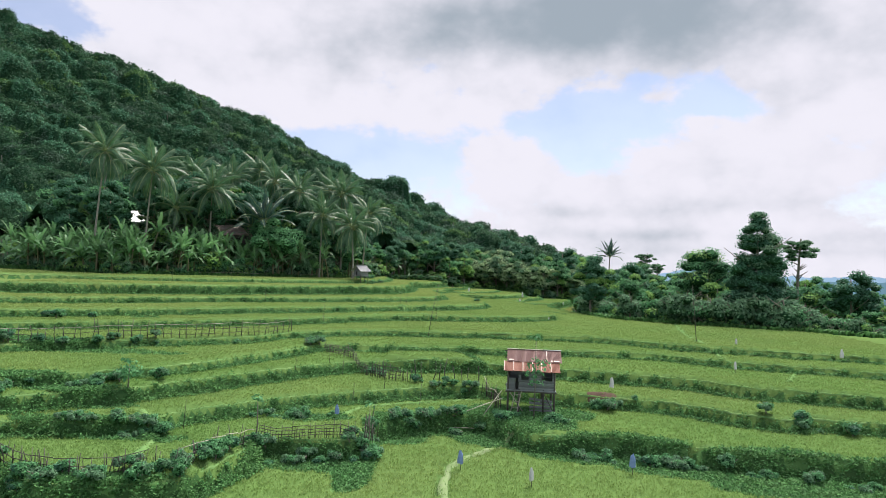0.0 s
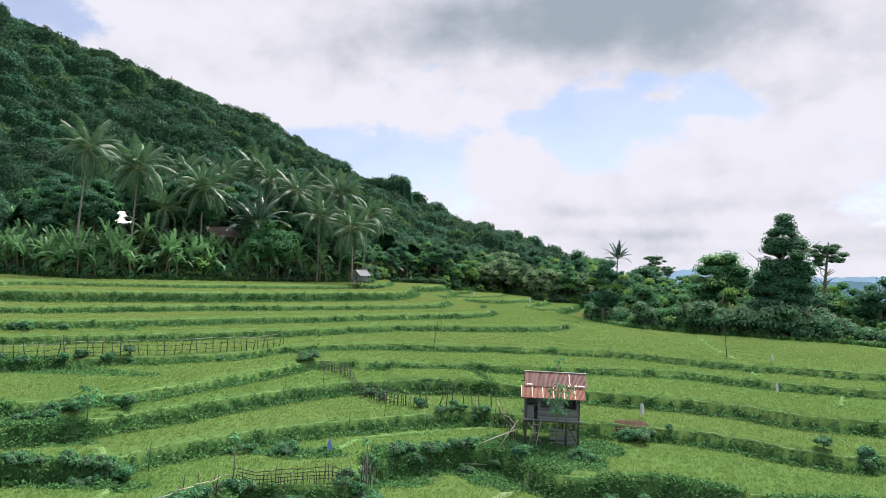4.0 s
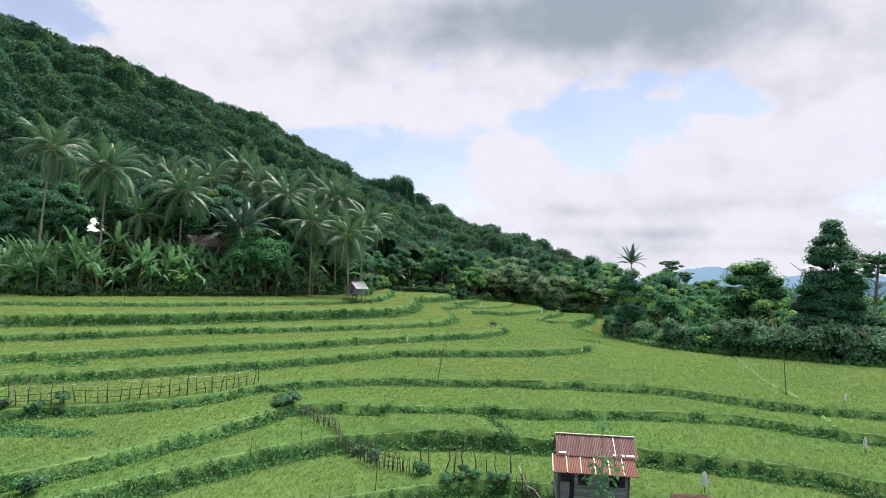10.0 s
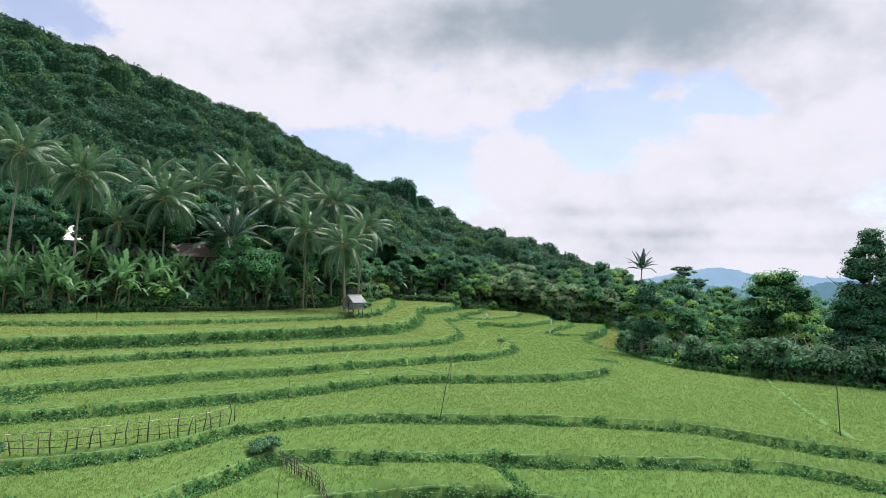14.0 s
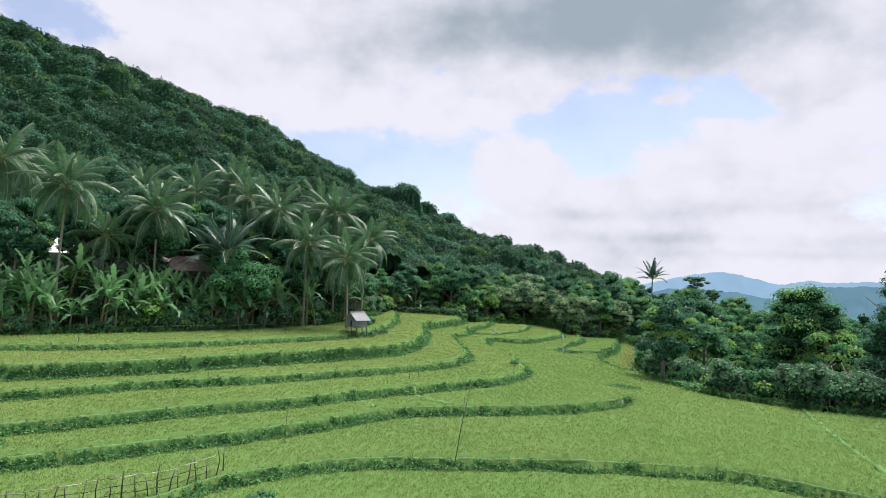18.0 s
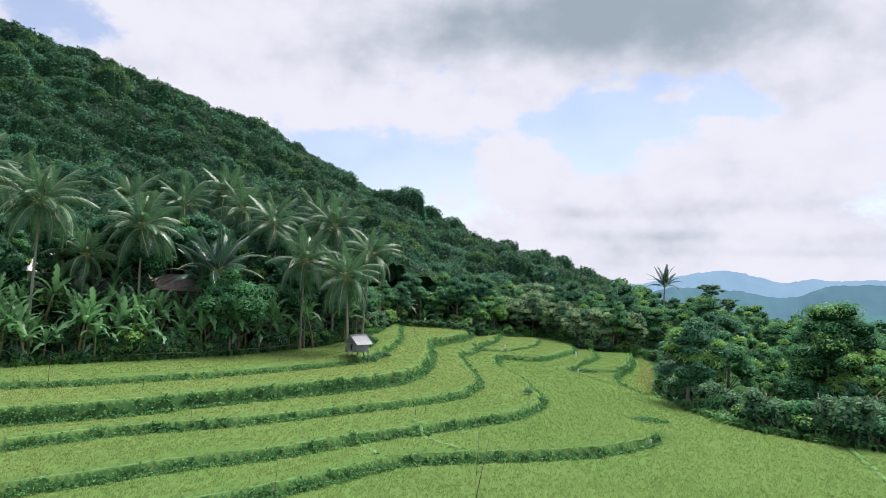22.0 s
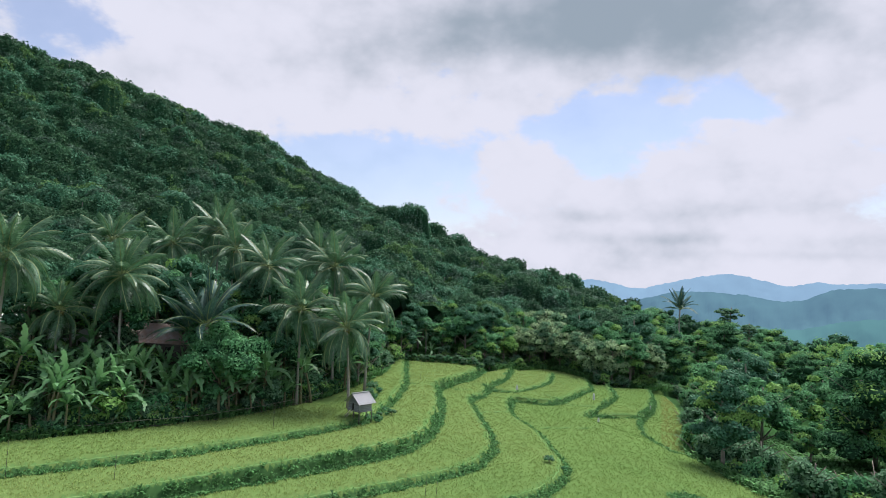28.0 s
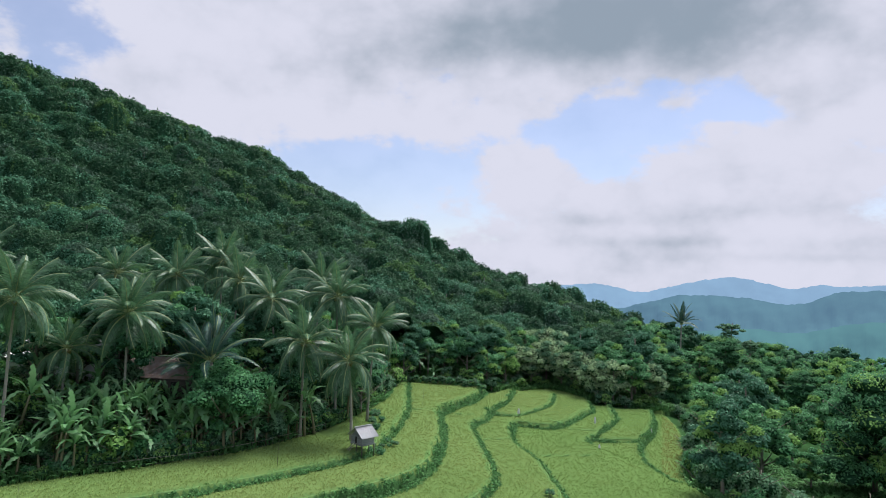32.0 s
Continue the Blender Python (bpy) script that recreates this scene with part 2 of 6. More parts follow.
M["leaf_a"] = surface("leaf_mid_green", (0.078, 0.232, 0.100), (0.148, 0.345, 0.146), 0.8, 0.55, spec=0.1, island=0.35, through_=0.35)
M["ripe"] = surface("ripe_rice", (0.255, 0.262, 0.066), (0.320, 0.312, 0.095), 1.6, 0.6, island=0.14, through_=0.3)
M["leaf_b"] = surface("leaf_yellow_green", (0.165, 0.335, 0.082), (0.260, 0.440, 0.125), 0.8, 0.55, spec=0.1, island=0.35, through_=0.35)
M["leaf_c"] = surface("leaf_dark_green", (0.047, 0.148, 0.084), (0.095, 0.226, 0.126), 0.8, 0.5, spec=0.1, island=0.35, through_=0.3)
M["leaf_d"] = surface("leaf_dull_olive", (0.226, 0.342, 0.168), (0.366, 0.484, 0.270), 0.8, 0.7, spec=0.1, island=0.35, through_=0.3)
M["frond"] = surface("palm_frond", (0.048, 0.129, 0.058), (0.107, 0.205, 0.104), 1.5, 0.38, spec=0.5, island=0.3, through_=0.3)
M["frond_dark"] = surface("dark_palm_frond", (0.028, 0.073, 0.056), (0.062, 0.129, 0.101), 1.5, 0.3, island=0.25, through_=0.2)
M["banana"] = surface("banana_leaf", (0.094, 0.282, 0.100), (0.199, 0.414, 0.146), 1.2, 0.5, per_object=0.35, c=(0.174, 0.308, 0.154), big=0.6, through_=0.35)
M["leaf_e"] = surface("leaf_grey_green", (0.100, 0.215, 0.115), (0.180, 0.315, 0.175), 0.8, 0.6, spec=0.1, island=0.35, through_=0.35)
M["rib"] = surface("frond_rib", (0.20, 0.26, 0.10), (0.30, 0.34, 0.16), 2.0, 0.5)
M["stem"] = surface("banana_stem", (0.11, 0.12, 0.05), (0.18, 0.16, 0.09), 3.0, 0.7, 0.3, 20.0, stretch=(1, 1, 0.25))


# ---- helpers of this scene ----
def mesh_np(name, V, F, mats, index=None, smooth=False):
    """A mesh from arrays: V (n, 3), F (m, k)."""
    me = bpy.data.meshes.new(name)
    V, F = np.asarray(V, np.float32), np.asarray(F, np.int32)
    m, k = F.shape
    me.vertices.add(len(V))
    me.vertices.foreach_set("co", V.ravel())
    me.loops.add(m * k)
    me.loops.foreach_set("vertex_index", F.ravel())
    me.polygons.add(m)
    me.polygons.foreach_set("loop_start", np.arange(0, m * k, k, dtype=np.int32))
    for mat in mats:
        me.materials.append(mat)
    if index is not None:
        me.polygons.foreach_set("material_index", np.asarray(index, np.int32))
    me.polygons.foreach_set("use_smooth", np.full(m, smooth))
    me.update(calc_edges=True)
    return me


def from_bm(name, bm, mat, smooth=False):
    me = bpy.data.meshes.new(name)
    bm.to_mesh(me)
    bm.free()
    me.materials.append(mat)
    for p in me.polygons:
        p.use_smooth = smooth
    return me


def part(name, data, parent, label="", m=None):
    ob = new(name, data)
    ob.parent = parent
    if m is not None:
        ob.matrix_basis = m
    return tagged(ob, label)


def thing(name, label, category, m=None, group="", kind=""):
    ob = new(name)
    ob.empty_display_size = 0.3
    if m is not None:
        ob.matrix_basis = m
    return tagged(ob, label, category, group, kind)


def box(bm, sx, sy, sz, m):
    bmesh.ops.create_cube(bm, size=1.0, matrix=m @ Matrix.Diagonal((sx, sy, sz, 1)))


def tube(points, radii, sides=7):
    """V, F (quads) of a bent tapering tube through the points."""
    P = np.array(points, float)
    T = np.gradient(P, axis=0)
    V, F = [], []
    for i, (p, d) in enumerate(zip(P, T)):
        d = Vector(d).normalized()
        a = d.orthogonal().normalized() if abs(d.z) < 0.99 else Vector((1, 0, 0))
        if abs(d.z) > 0.3:
            a = (Vector((1, 0, 0)) - d * d.x).normalized()
        b = d.cross(a)
        for s in range(sides):
            w = 2 * math.pi * s / sides
            V.append(Vector(p) + (a * math.cos(w) + b * math.sin(w)) * radii[i])
        if i:
            o = (i - 1) * sides
            F += [(o + s, o + (s + 1) % sides, o + sides + (s + 1) % sides, o + sides + s) for s in range(sides)]
    n = len(V)
    V += [Vector(P[0]), Vector(P[-1])]
    for s in range(sides):
        F.append((n, (s + 1) % sides, s, s))
        o = (len(P) - 1) * sides
        F.append((n + 1, o + s, o + (s + 1) % sides, o + (s + 1) % sides))
    return np.array([tuple(v) for v in V]), np.array(F)


def tube_mesh(name, points, radii, mat, sides=7):
    V, F = tube(points, radii, sides)
    bm = bmesh.new()
    vs = [bm.verts.new(v) for v in V]
    for q in F:
        q = list(dict.fromkeys(int(i) for i in q))
        bm.faces.new([vs[i] for i in q])
    return from_bm(name, bm, mat, True)


# ---- the lie of the land ----
def curve(points, sub=5):
    """Catmull-Rom through plan points (x, y, foot width of the bank)."""
    P = np.array([p if len(p) == 3 else (*p, 0.0) for p in points], float)
    Q = np.vstack([2 * P[0] - P[1], P, 2 * P[-1] - P[-2]])
    out = []
    for i in range(1, len(Q) - 2):
        p0, p1, p2, p3 = Q[i - 1:i + 3]
        for s in np.linspace(0, 1, sub, endpoint=False):
            out.append(0.5 * (2 * p1 + (p2 - p0) * s + (2 * p0 - 5 * p1 + 4 * p2 - p3) * s * s + (3 * p1 - p0 - 3 * p2 + p3) * s ** 3))
    out.append(P[-1])
    return np.array(out)


# banks of the terraces, from the far and high to the near and low: name, rise, plan line, how the high ground closes behind it
BACK = [(-12, 190), (-300, 190)]
BANKS = [
    ("one", 0.65, [(-75, 60), (-58, 66), (-46, 76), (-38, 79), (-32, 83), (-25, 89), (-17, 98), (-15.3, 103), (-14.4, 112), (-14.3, 122), (-15.4, 132), (-17, 146)], [(-17, 190), (-300, 190), (-300, 60)]),
    ("two", 1.3, [(-72, 56), (-55, 62), (-40, 69.5), (-35, 73), (-29.5, 77), (-23.5, 83), (-15.8, 90.2), (-11.7, 94.6), (-9.7, 99.9), (-9.2, 104), (-9.1, 110.4), (-9.5, 119.4), (-10.4, 125.7), (-8.6, 132.3), (-6, 138), (-4, 147)], [(-4, 190), (-300, 190), (-300, 56)]),
    ("three", 0.75, [(-70, 47), (-52, 56), (-37, 66), (-28, 74.5), (-21.5, 78.5), (-14.2, 84.5), (-6, 92), (-3.2, 98.2), (-3, 102), (-3.7, 108.8), (-4.6, 115), (-5.6, 122.5), (-5.1, 126.1), (-3.9, 128.1), (-2.7, 134.4), (-0.4, 141.7), (1, 152)], [(1, 190), (-300, 190), (-300, 47)]),
    ("four", 0.8, [(-66, 41), (-50, 49), (-38, 57), (-32, 61.5), (-26, 66.5), (-21.5, 70.5), (-16, 74.5), (-11, 79.5), (-4.8, 84.5), (1.2, 90.5), (3.6, 97.5), (3.1, 103), (2, 111.3), (-0.3, 118.9), (-0.2, 126.9), (0.9, 130), (4.8, 128.8), (7.4, 130.8), (11.3, 138.8), (13.2, 142.7), (14, 154)], [(14, 190), (-300, 190), (-300, 41)]),
    ("five", 0.8, [(-62, 34), (-48, 44), (-36, 53), (-29, 57.5), (-21.5, 63.5), (-15.5, 68.5), (-8.5, 76), (-4, 78), (4, 80.5), (8.5, 83), (12.2, 86.5), (12.6, 90, 5), (11, 97, 9), (9.9, 106, 9), (10.1, 112, 8), (9.8, 118, 4), (9.6, 123.9), (12.3, 129.2), (15.8, 137.3), (17, 148)], [(17, 190), (-300, 190), (-300, 34)]),
    ("six", 0.7, [(-60, 27), (-45, 37), (-33, 44.5), (-26, 50), (-21.5, 52.5), (-18, 56), (-15.8, 60), (-10, 64.5), (-3, 66), (6, 67), (14.5, 66.5), (21, 62.5), (26, 60.5), (39, 57), (60, 50), (120, 30)], [(400, 30), (400, 400), (-300, 400), (-300, 27)]),
    ("seven", 0.7, [(-56, 18), (-40, 27), (-27, 35), (-22.5, 39), (-19.5, 42), (-16.2, 48), (-14, 53), (-12, 57.5), (-7, 58), (-1.5, 58.5), (6, 59.3), (12, 60), (18.5, 60), (23.5, 56.5), (34.5, 53), (60, 44), (120, 24)], [(400, 24), (400, 400), (-300, 400), (-300, 18)]),
    ("eight", 1.0, [(-50, 20), (-36, 27), (-26, 33), (-20.5, 37), (-18, 40), (-16, 43), (-12, 48.5), (-8, 52.5), (-2, 54), (3, 54), (10, 52.5), (18.5, 50), (22.5, 47), (30.5, 45), (60, 36), (120, 18)], [(400, 18), (400, 400), (-300, 400), (-300, 20)]),
    ("nine", 0.9, [(-45, 22), (-34, 27), (-24, 32), (-17.5, 33.5), (-16, 36), (-13.5, 39), (-10.5, 42), (-6, 45), (-2.5, 47), (2.5, 48.5), (8, 46.7), (11.5, 46.2), (16, 45), (19, 42.5), (22, 41), (27.5, 41), (60, 31), (120, 14)], [(400, 14), (400, 400), (-300, 400), (-300, 22)]),
    ("ten", 1.1, [(-40, 14), (-30, 20), (-21.5, 27), (-17, 25.5), (-12, 27), (-10.5, 32), (-10.5, 34.5), (-5.5, 35), (-5, 38.5), (-3, 40.5), (2, 42.5), (4.5, 38.5), (7, 38), (10.5, 38), (16, 36), (23.5, 35), (40, 30), (60, 25), (120, 10)], [(400, 10), (400, 400), (-300, 400), (-300, 14)]),
    ("far_a", 0.5, [(12, 126), (14.5, 126.3), (17.3, 127), (20.1, 133.2), (22.7, 141.4), (24, 149)], [(17, 150), (15.8, 137.3), (12.3, 129.2)]),
    ("far_c", 0.4, [(-3.3, 133.4), (0.6, 132.6), (4.3, 137.6), (6.5, 142.6), (8.2, 152)], [(1, 153), (-0.4, 141.7), (-2.7, 134.4)]),
    ("far_b", -0.6, [(17.5, 109), (16.3, 114.5), (16.6, 120), (18.2, 127.2), (20.9, 133.2), (23.4, 141.2), (24.8, 150)], [(60, 150), (60, 90), (24, 98)]),
    ("mid", 0.25, [(2.2, 53.4), (0.5, 58.4)], [(-6, 58), (-6, 54)]),
]
LEVEL0 = -0.8
EDGE = [(26, 400), (26, 260), (26.5, 170), (27, 147), (25.3, 134), (23.2, 124), (19.6, 112), (20.2, 101), (23.2, 93.4), (27.5, 90), (33, 87), (39, 84.5), (45, 82), (55, 76), (80, 64), (120, 44), (400, -60)]
FOOT = curve([(-3000, 160), (-400, 120), (-140, 112), (-80, 98), (-66, 91), (-55, 86), (-48, 82.5), (-43.5, 84), (-41, 86.5), (-38, 88.5), (-35, 91), (-32.4, 93.6), (-28.8, 97), (-25.8, 100.8), (-22.5, 108), (-20.3, 116), (-18, 130), (-18, 143), (-14.5, 149.5), (-9, 147), (-4, 146.5), (1, 154), (7, 158.5), (11, 156), (15, 149), (20, 148), (26, 151), (36, 172), (70, 200), (140, 250), (400, 420), (2000, 420)], 4)


def along(xs, ys, x):
    return np.interp(x, xs, ys)


def side_distance(P, line, close):
    """Signed distance of the points to the open line, positive on the side of the closed region, and the bank's own width there."""
    best, wide = np.full(len(P), 1e9), np.zeros(len(P))
    for a, b in zip(line[:-1], line[1:]):
        d = b[:2] - a[:2]
        s = np.clip(((P - a[:2]) @ d) / max(d @ d, 1e-9), 0, 1)
        r = np.hypot(*(P - a[:2] - s[:, None] * d).T)
        near = r < best
        best[near] = r[near]
        wide[near] = (a[2] + s * (b[2] - a[2]))[near]
    ring = np.vstack([line[:, :2], np.array(close, float)])
    inside = np.zeros(len(P), bool)
    for a, b in zip(ring, np.roll(ring, -1, 0)):
        cross = (a[1] > P[:, 1]) != (b[1] > P[:, 1])
        inside ^= cross & (P[:, 0] < (b[0] - a[0]) * (P[:, 1] - a[1]) / (b[1] - a[1] + 1e-12) + a[0])
    return np.where(inside, best, -best), wide


def smooth(x):
    x = np.clip(x, 0, 1)
    return x * x * (3 - 2 * x)


def waves(x, y, s, k=0.0):
    """Cheap, smooth, uneven ground."""
    return (np.sin(x / s + 1.3 + k) * np.cos(y / s * 1.1 + 0.4 * np.sin(x / s * 0.7) + k) + 0.5 * np.sin(x / s * 2.3 + y / s * 1.7 + 2 * k) + 0.3 * np.cos(x / s * 4.1 - y / s * 3.7 + k)) / 1.8


# low bunds that part fields of one level
BUNDS = [curve(b) for b in (
    [(0.4, 26), (0.0, 30), (0.3, 34), (2.0, 37.2), (4.5, 39.8)], [(-12.2, 79), (-10.6, 77.4), (-9.6, 75.6)], [(24.2, 62.5), (25.0, 70), (27.2, 80), (30, 91)],
    [(2.2, 114.2), (6, 115), (9.7, 115.6)], [(-4.5, 117.7), (-0.6, 118.7)], [(-14.4, 124.5), (-10.4, 124.9)], [(-10, 129.6), (-7.6, 128.9), (-5.4, 129.3)], [(5.1, 131.6), (7.6, 129.4), (11.8, 129.2)], [(-7.2, 39.7), (-6, 43), (-2, 45.6), (2.0, 47.6)], [(-8.2, 84), (-6.4, 80.8), (-3.8, 78.4)],
    [(23.6, 56.8), (24.6, 60.8)], [(26.2, 50), (28.5, 54)], [(-18, 35.6), (-15.8, 32.2), (-15.4, 29)])]

LINES = {name: (rise, curve(pts), close) for name, rise, pts, close in BANKS}
EDGE_LINE = curve(EDGE, 4)
CREST_X = [-700, -420, -260, -200, -149, -118, -83, -52, -28, -6, 10, 36, 90, 400]
CREST_Y = [100, 160, 200, 215, 229, 245, 263, 250, 242, 238, 236, 228, 250, 300]
CREST_Z = [150, 140, 118, 99, 81, 71.5, 57.5, 40.5, 31, 24.5, 20, 12, -4, -30]


def land(x, y):
    """Height, distance from the bank edge below and from the bank edge above, whether it is paddy, distance past the wood's edge, distance up the hill, height of the bank above, number of banks below."""
    x, y = np.asarray(x, float).ravel(), np.asarray(y, float).ravel()
    P = np.stack([x, y], 1)
    z = np.full(len(P), LEVEL0)
    above, below, rise_at, steps = np.full(len(P), 9.0), np.full(len(P), 9.0), np.zeros(len(P)), np.zeros(len(P))
    for name, (rise, line, close) in LINES.items():
        d, extra = side_distance(P, line, close)
        jag = 0.10 * waves(x, y, 0.9, rise) + 0.12 * waves(x, y, 2.7, rise)
        d = d + jag
        steps = steps + (d > 0)
        foot = 0.22 + 0.38 * abs(rise) + extra
        z = z + rise * (smooth((d + foot) / foot))
        lip = (np.abs(d - 0.2) < 0.3) & (extra < 1.0)
        z = z + np.where(lip, 0.10 * np.cos((d - 0.2) / 0.3 * math.pi / 2), 0)
        far_off = np.where(extra > 1.0, 9.0, np.abs(d))
        above = np.where(d >= 0, np.minimum(above, far_off), above)
        near = (d < 0) & (far_off < below)
        below = np.where(near, far_off, below)
        rise_at = np.where(near, rise, rise_at)
    for line in BUNDS:
        near = (x > line[:, 0].min() - 2) & (x < line[:, 0].max() + 2) & (y > line[:, 1].min() - 2) & (y < line[:, 1].max() + 2)
        d = np.full(len(P), 99.0)
        d[near] = np.abs(side_distance(P[near], line, [line[0, :2]])[0]) + 0.05 * waves(x[near], y[near], 0.8)
        z = z + 0.34 * np.exp(-(d / 0.26) ** 2)
        above = np.where(d < 0.42, 0.2, above)
    right, _ = side_distance(P, EDGE_LINE, [(2000, -60), (2000, 400)])
    up, _ = side_distance(P, FOOT, [(2000, 420), (2000, 6000), (-6000, 6000), (-6000, 120)])
    cy, cz = along(CREST_X, CREST_Y, x), along(CREST_X, CREST_Z, x)
    span = np.maximum(up + (cy - y), 30)
    k = np.where(y < cy, up / span, 1 + (y - cy) / np.maximum(cy - 120, 60))
    profile = np.where(k < 1, smooth(np.clip(k, 0, 1)) * 0.45 + np.clip(k, 0, 1) * 0.55, np.maximum(1 - 0.35 * (k - 1), -0.4))
    rough = 2.0 * waves(x, y, 31.0) + 1.2 * waves(x, y, 14.0, 1.0)
    hill = np.where(up > 0, (cz - z) * profile + rough * smooth(up / 60), 0)
    z = z + hill + 3.6 * smooth((up - 1.5) / 8) * smooth((-14 - x) / 6)
    drop = np.clip(right, 0, None)
    fall = 1.6 * smooth(drop / 9) + np.minimum(drop * 0.07, 60) + 1.2 * waves(x, y, 17.0) * smooth(drop / 25)
    z = z - np.where(right > 0, fall, 0) * np.where(up > 0, 0.6, 1.0)
    far = np.hypot(x, y)
    z = z - 360 * smooth((far - 330) / 1500)
    paddy = (up < 0) & (right < 0) & (x > -80) & (y > 18)
    return z, above, below, paddy, right, up, rise_at, steps


def axis(parts):
    return np.concatenate([np.arange(a, b, s) for a, b, s in parts])


GX = axis([(-4500, -700, 475), (-700, -160, 18), (-160, -60, 4), (-60, -40, 0.6), (-40, 40, 0.36), (40, 60, 1.0), (60, 180, 4), (180, 720, 18), (720, 4600, 420)])
GY = axis([(-4500, -500, 500), (-500, -20, 32), (-20, 22, 2.0), (22, 110, 0.36), (110, 152, 0.42), (152, 172, 0.8), (172, 330, 4), (330, 700, 14), (700, 4600, 420)])
MX, MY = np.meshgrid(GX, GY)
LZ, LA, LB, LP, LR, LU, LS, LN = [a.reshape(MX.shape) for a in land(MX, MY)]


def sample(x, y, *fields):
    """Values of grid fields at plan points."""
    i = np.clip(np.searchsorted(GX, x) - 1, 0, len(GX) - 2)
    j = np.clip(np.searchsorted(GY, y) - 1, 0, len(GY) - 2)
    u, v = (x - GX[i]) / (GX[i + 1] - GX[i]), (y - GY[j]) / (GY[j + 1] - GY[j])
    return [f[j, i] * (1 - u) * (1 - v) + f[j, i + 1] * u * (1 - v) + f[j + 1, i] * (1 - u) * v + f[j + 1, i + 1] * u * v for f in fields]


def ground_z(x, y):
    return float(sample(np.array([x]), np.array([y]), LZ)[0][0])


FIELD_TONE = np.array([0.42, 0.32, 0.46, 0.28, 0.40, 0.50, 0.52, 0.70, 0.82, 0.90, 0.76, 0.86, 0.75, 0.8, 0.7, 0.8])
LT = np.clip(FIELD_TONE[LN.astype(int) % 16] + 0.16 * waves(MX, MY, 6.5, 0.4) + 0.10 * waves(MX, MY, 1.9, 2.0), 0, 1)       # how ripe the crop stands


# weedy, unplanted patches: x, y, half sizes
WEEDY = [(5.5, 43.5, 4.6, 2.6), (4, 40.5, 4.5, 2.2), (-8, 33.3, 4.0, 1.3), (-17, 26, 7, 1.5), (-9.0, 39.5, 2.6, 1.0), (9.5, 37, 5, 1.4), (16, 35, 6, 1.6), (-23.5, 36.5, 4.5, 1.3), (-19, 33, 4.5, 0.9), (-30, 47, 9, 1.6), (-3.5, 39.5, 2.0, 1.8), (-4.8, 32.5, 0.9, 4), (-0.5, 41.5, 4.5, 1.0), (23, 33, 9, 2.2), (-30, 60, 1.5, 1), (13.5, 92, 1.6, 1.4)]


def weedy(x, y):
    w = np.full(np.shape(x), -9.0)
    for a, b, p, q in WEEDY:
        w = np.maximum(w, 1 - ((x - a) / p) ** 2 - ((y - b) / q) ** 2 + 0.35 * waves(x, y, 1.6))
    return w


RICE = (LP & (LR < -0.6) & (LU < -0.6) & (LA > 0.42) & (LB > 0.3 + 0.38 * np.abs(LS)) & (weedy(MX, MY) < -0.05))
LZ = LZ + np.where(RICE, 0.28 + 0.05 * waves(MX, MY, 0.7) + 0.04 * waves(MX, MY, 2.1, 1.0), 0)     # the standing crop


def build_ground():
    ny, nx = MX.shape
    V = np.stack([MX, MY, LZ], -1).reshape(-1, 3)
    idx = np.arange(nx * ny).reshape(ny, nx)
    F = np.stack([idx[:-1, :-1], idx[:-1, 1:], idx[1:, 1:], idx[1:, :-1]], -1).reshape(-1, 4)

    def mid(f):
        return ((f[:-1, :-1] + f[1:, 1:]) / 2).ravel()
    a, b, cx, cy = mid(LA), mid(LB), mid(MX), mid(MY)
    foot = 0.22 + 0.38 * np.abs(mid(LS))
    paddy = mid(LP.astype(float)) > 0.5
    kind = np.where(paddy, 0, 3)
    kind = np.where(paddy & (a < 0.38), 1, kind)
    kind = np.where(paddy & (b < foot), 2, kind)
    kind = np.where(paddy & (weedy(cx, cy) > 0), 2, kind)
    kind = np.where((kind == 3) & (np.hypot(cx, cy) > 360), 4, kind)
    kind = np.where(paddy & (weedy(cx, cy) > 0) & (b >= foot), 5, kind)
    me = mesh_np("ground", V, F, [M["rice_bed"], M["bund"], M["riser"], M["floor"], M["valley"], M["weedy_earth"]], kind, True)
    me.attributes.new("ripeness", "FLOAT", "POINT").data.foreach_set("value", LT.ravel().astype(np.float32))
    return tagged(new("ground", me), "terraced hillside earth with grassy banks", "ground", kind="structure")


ground = build_ground()


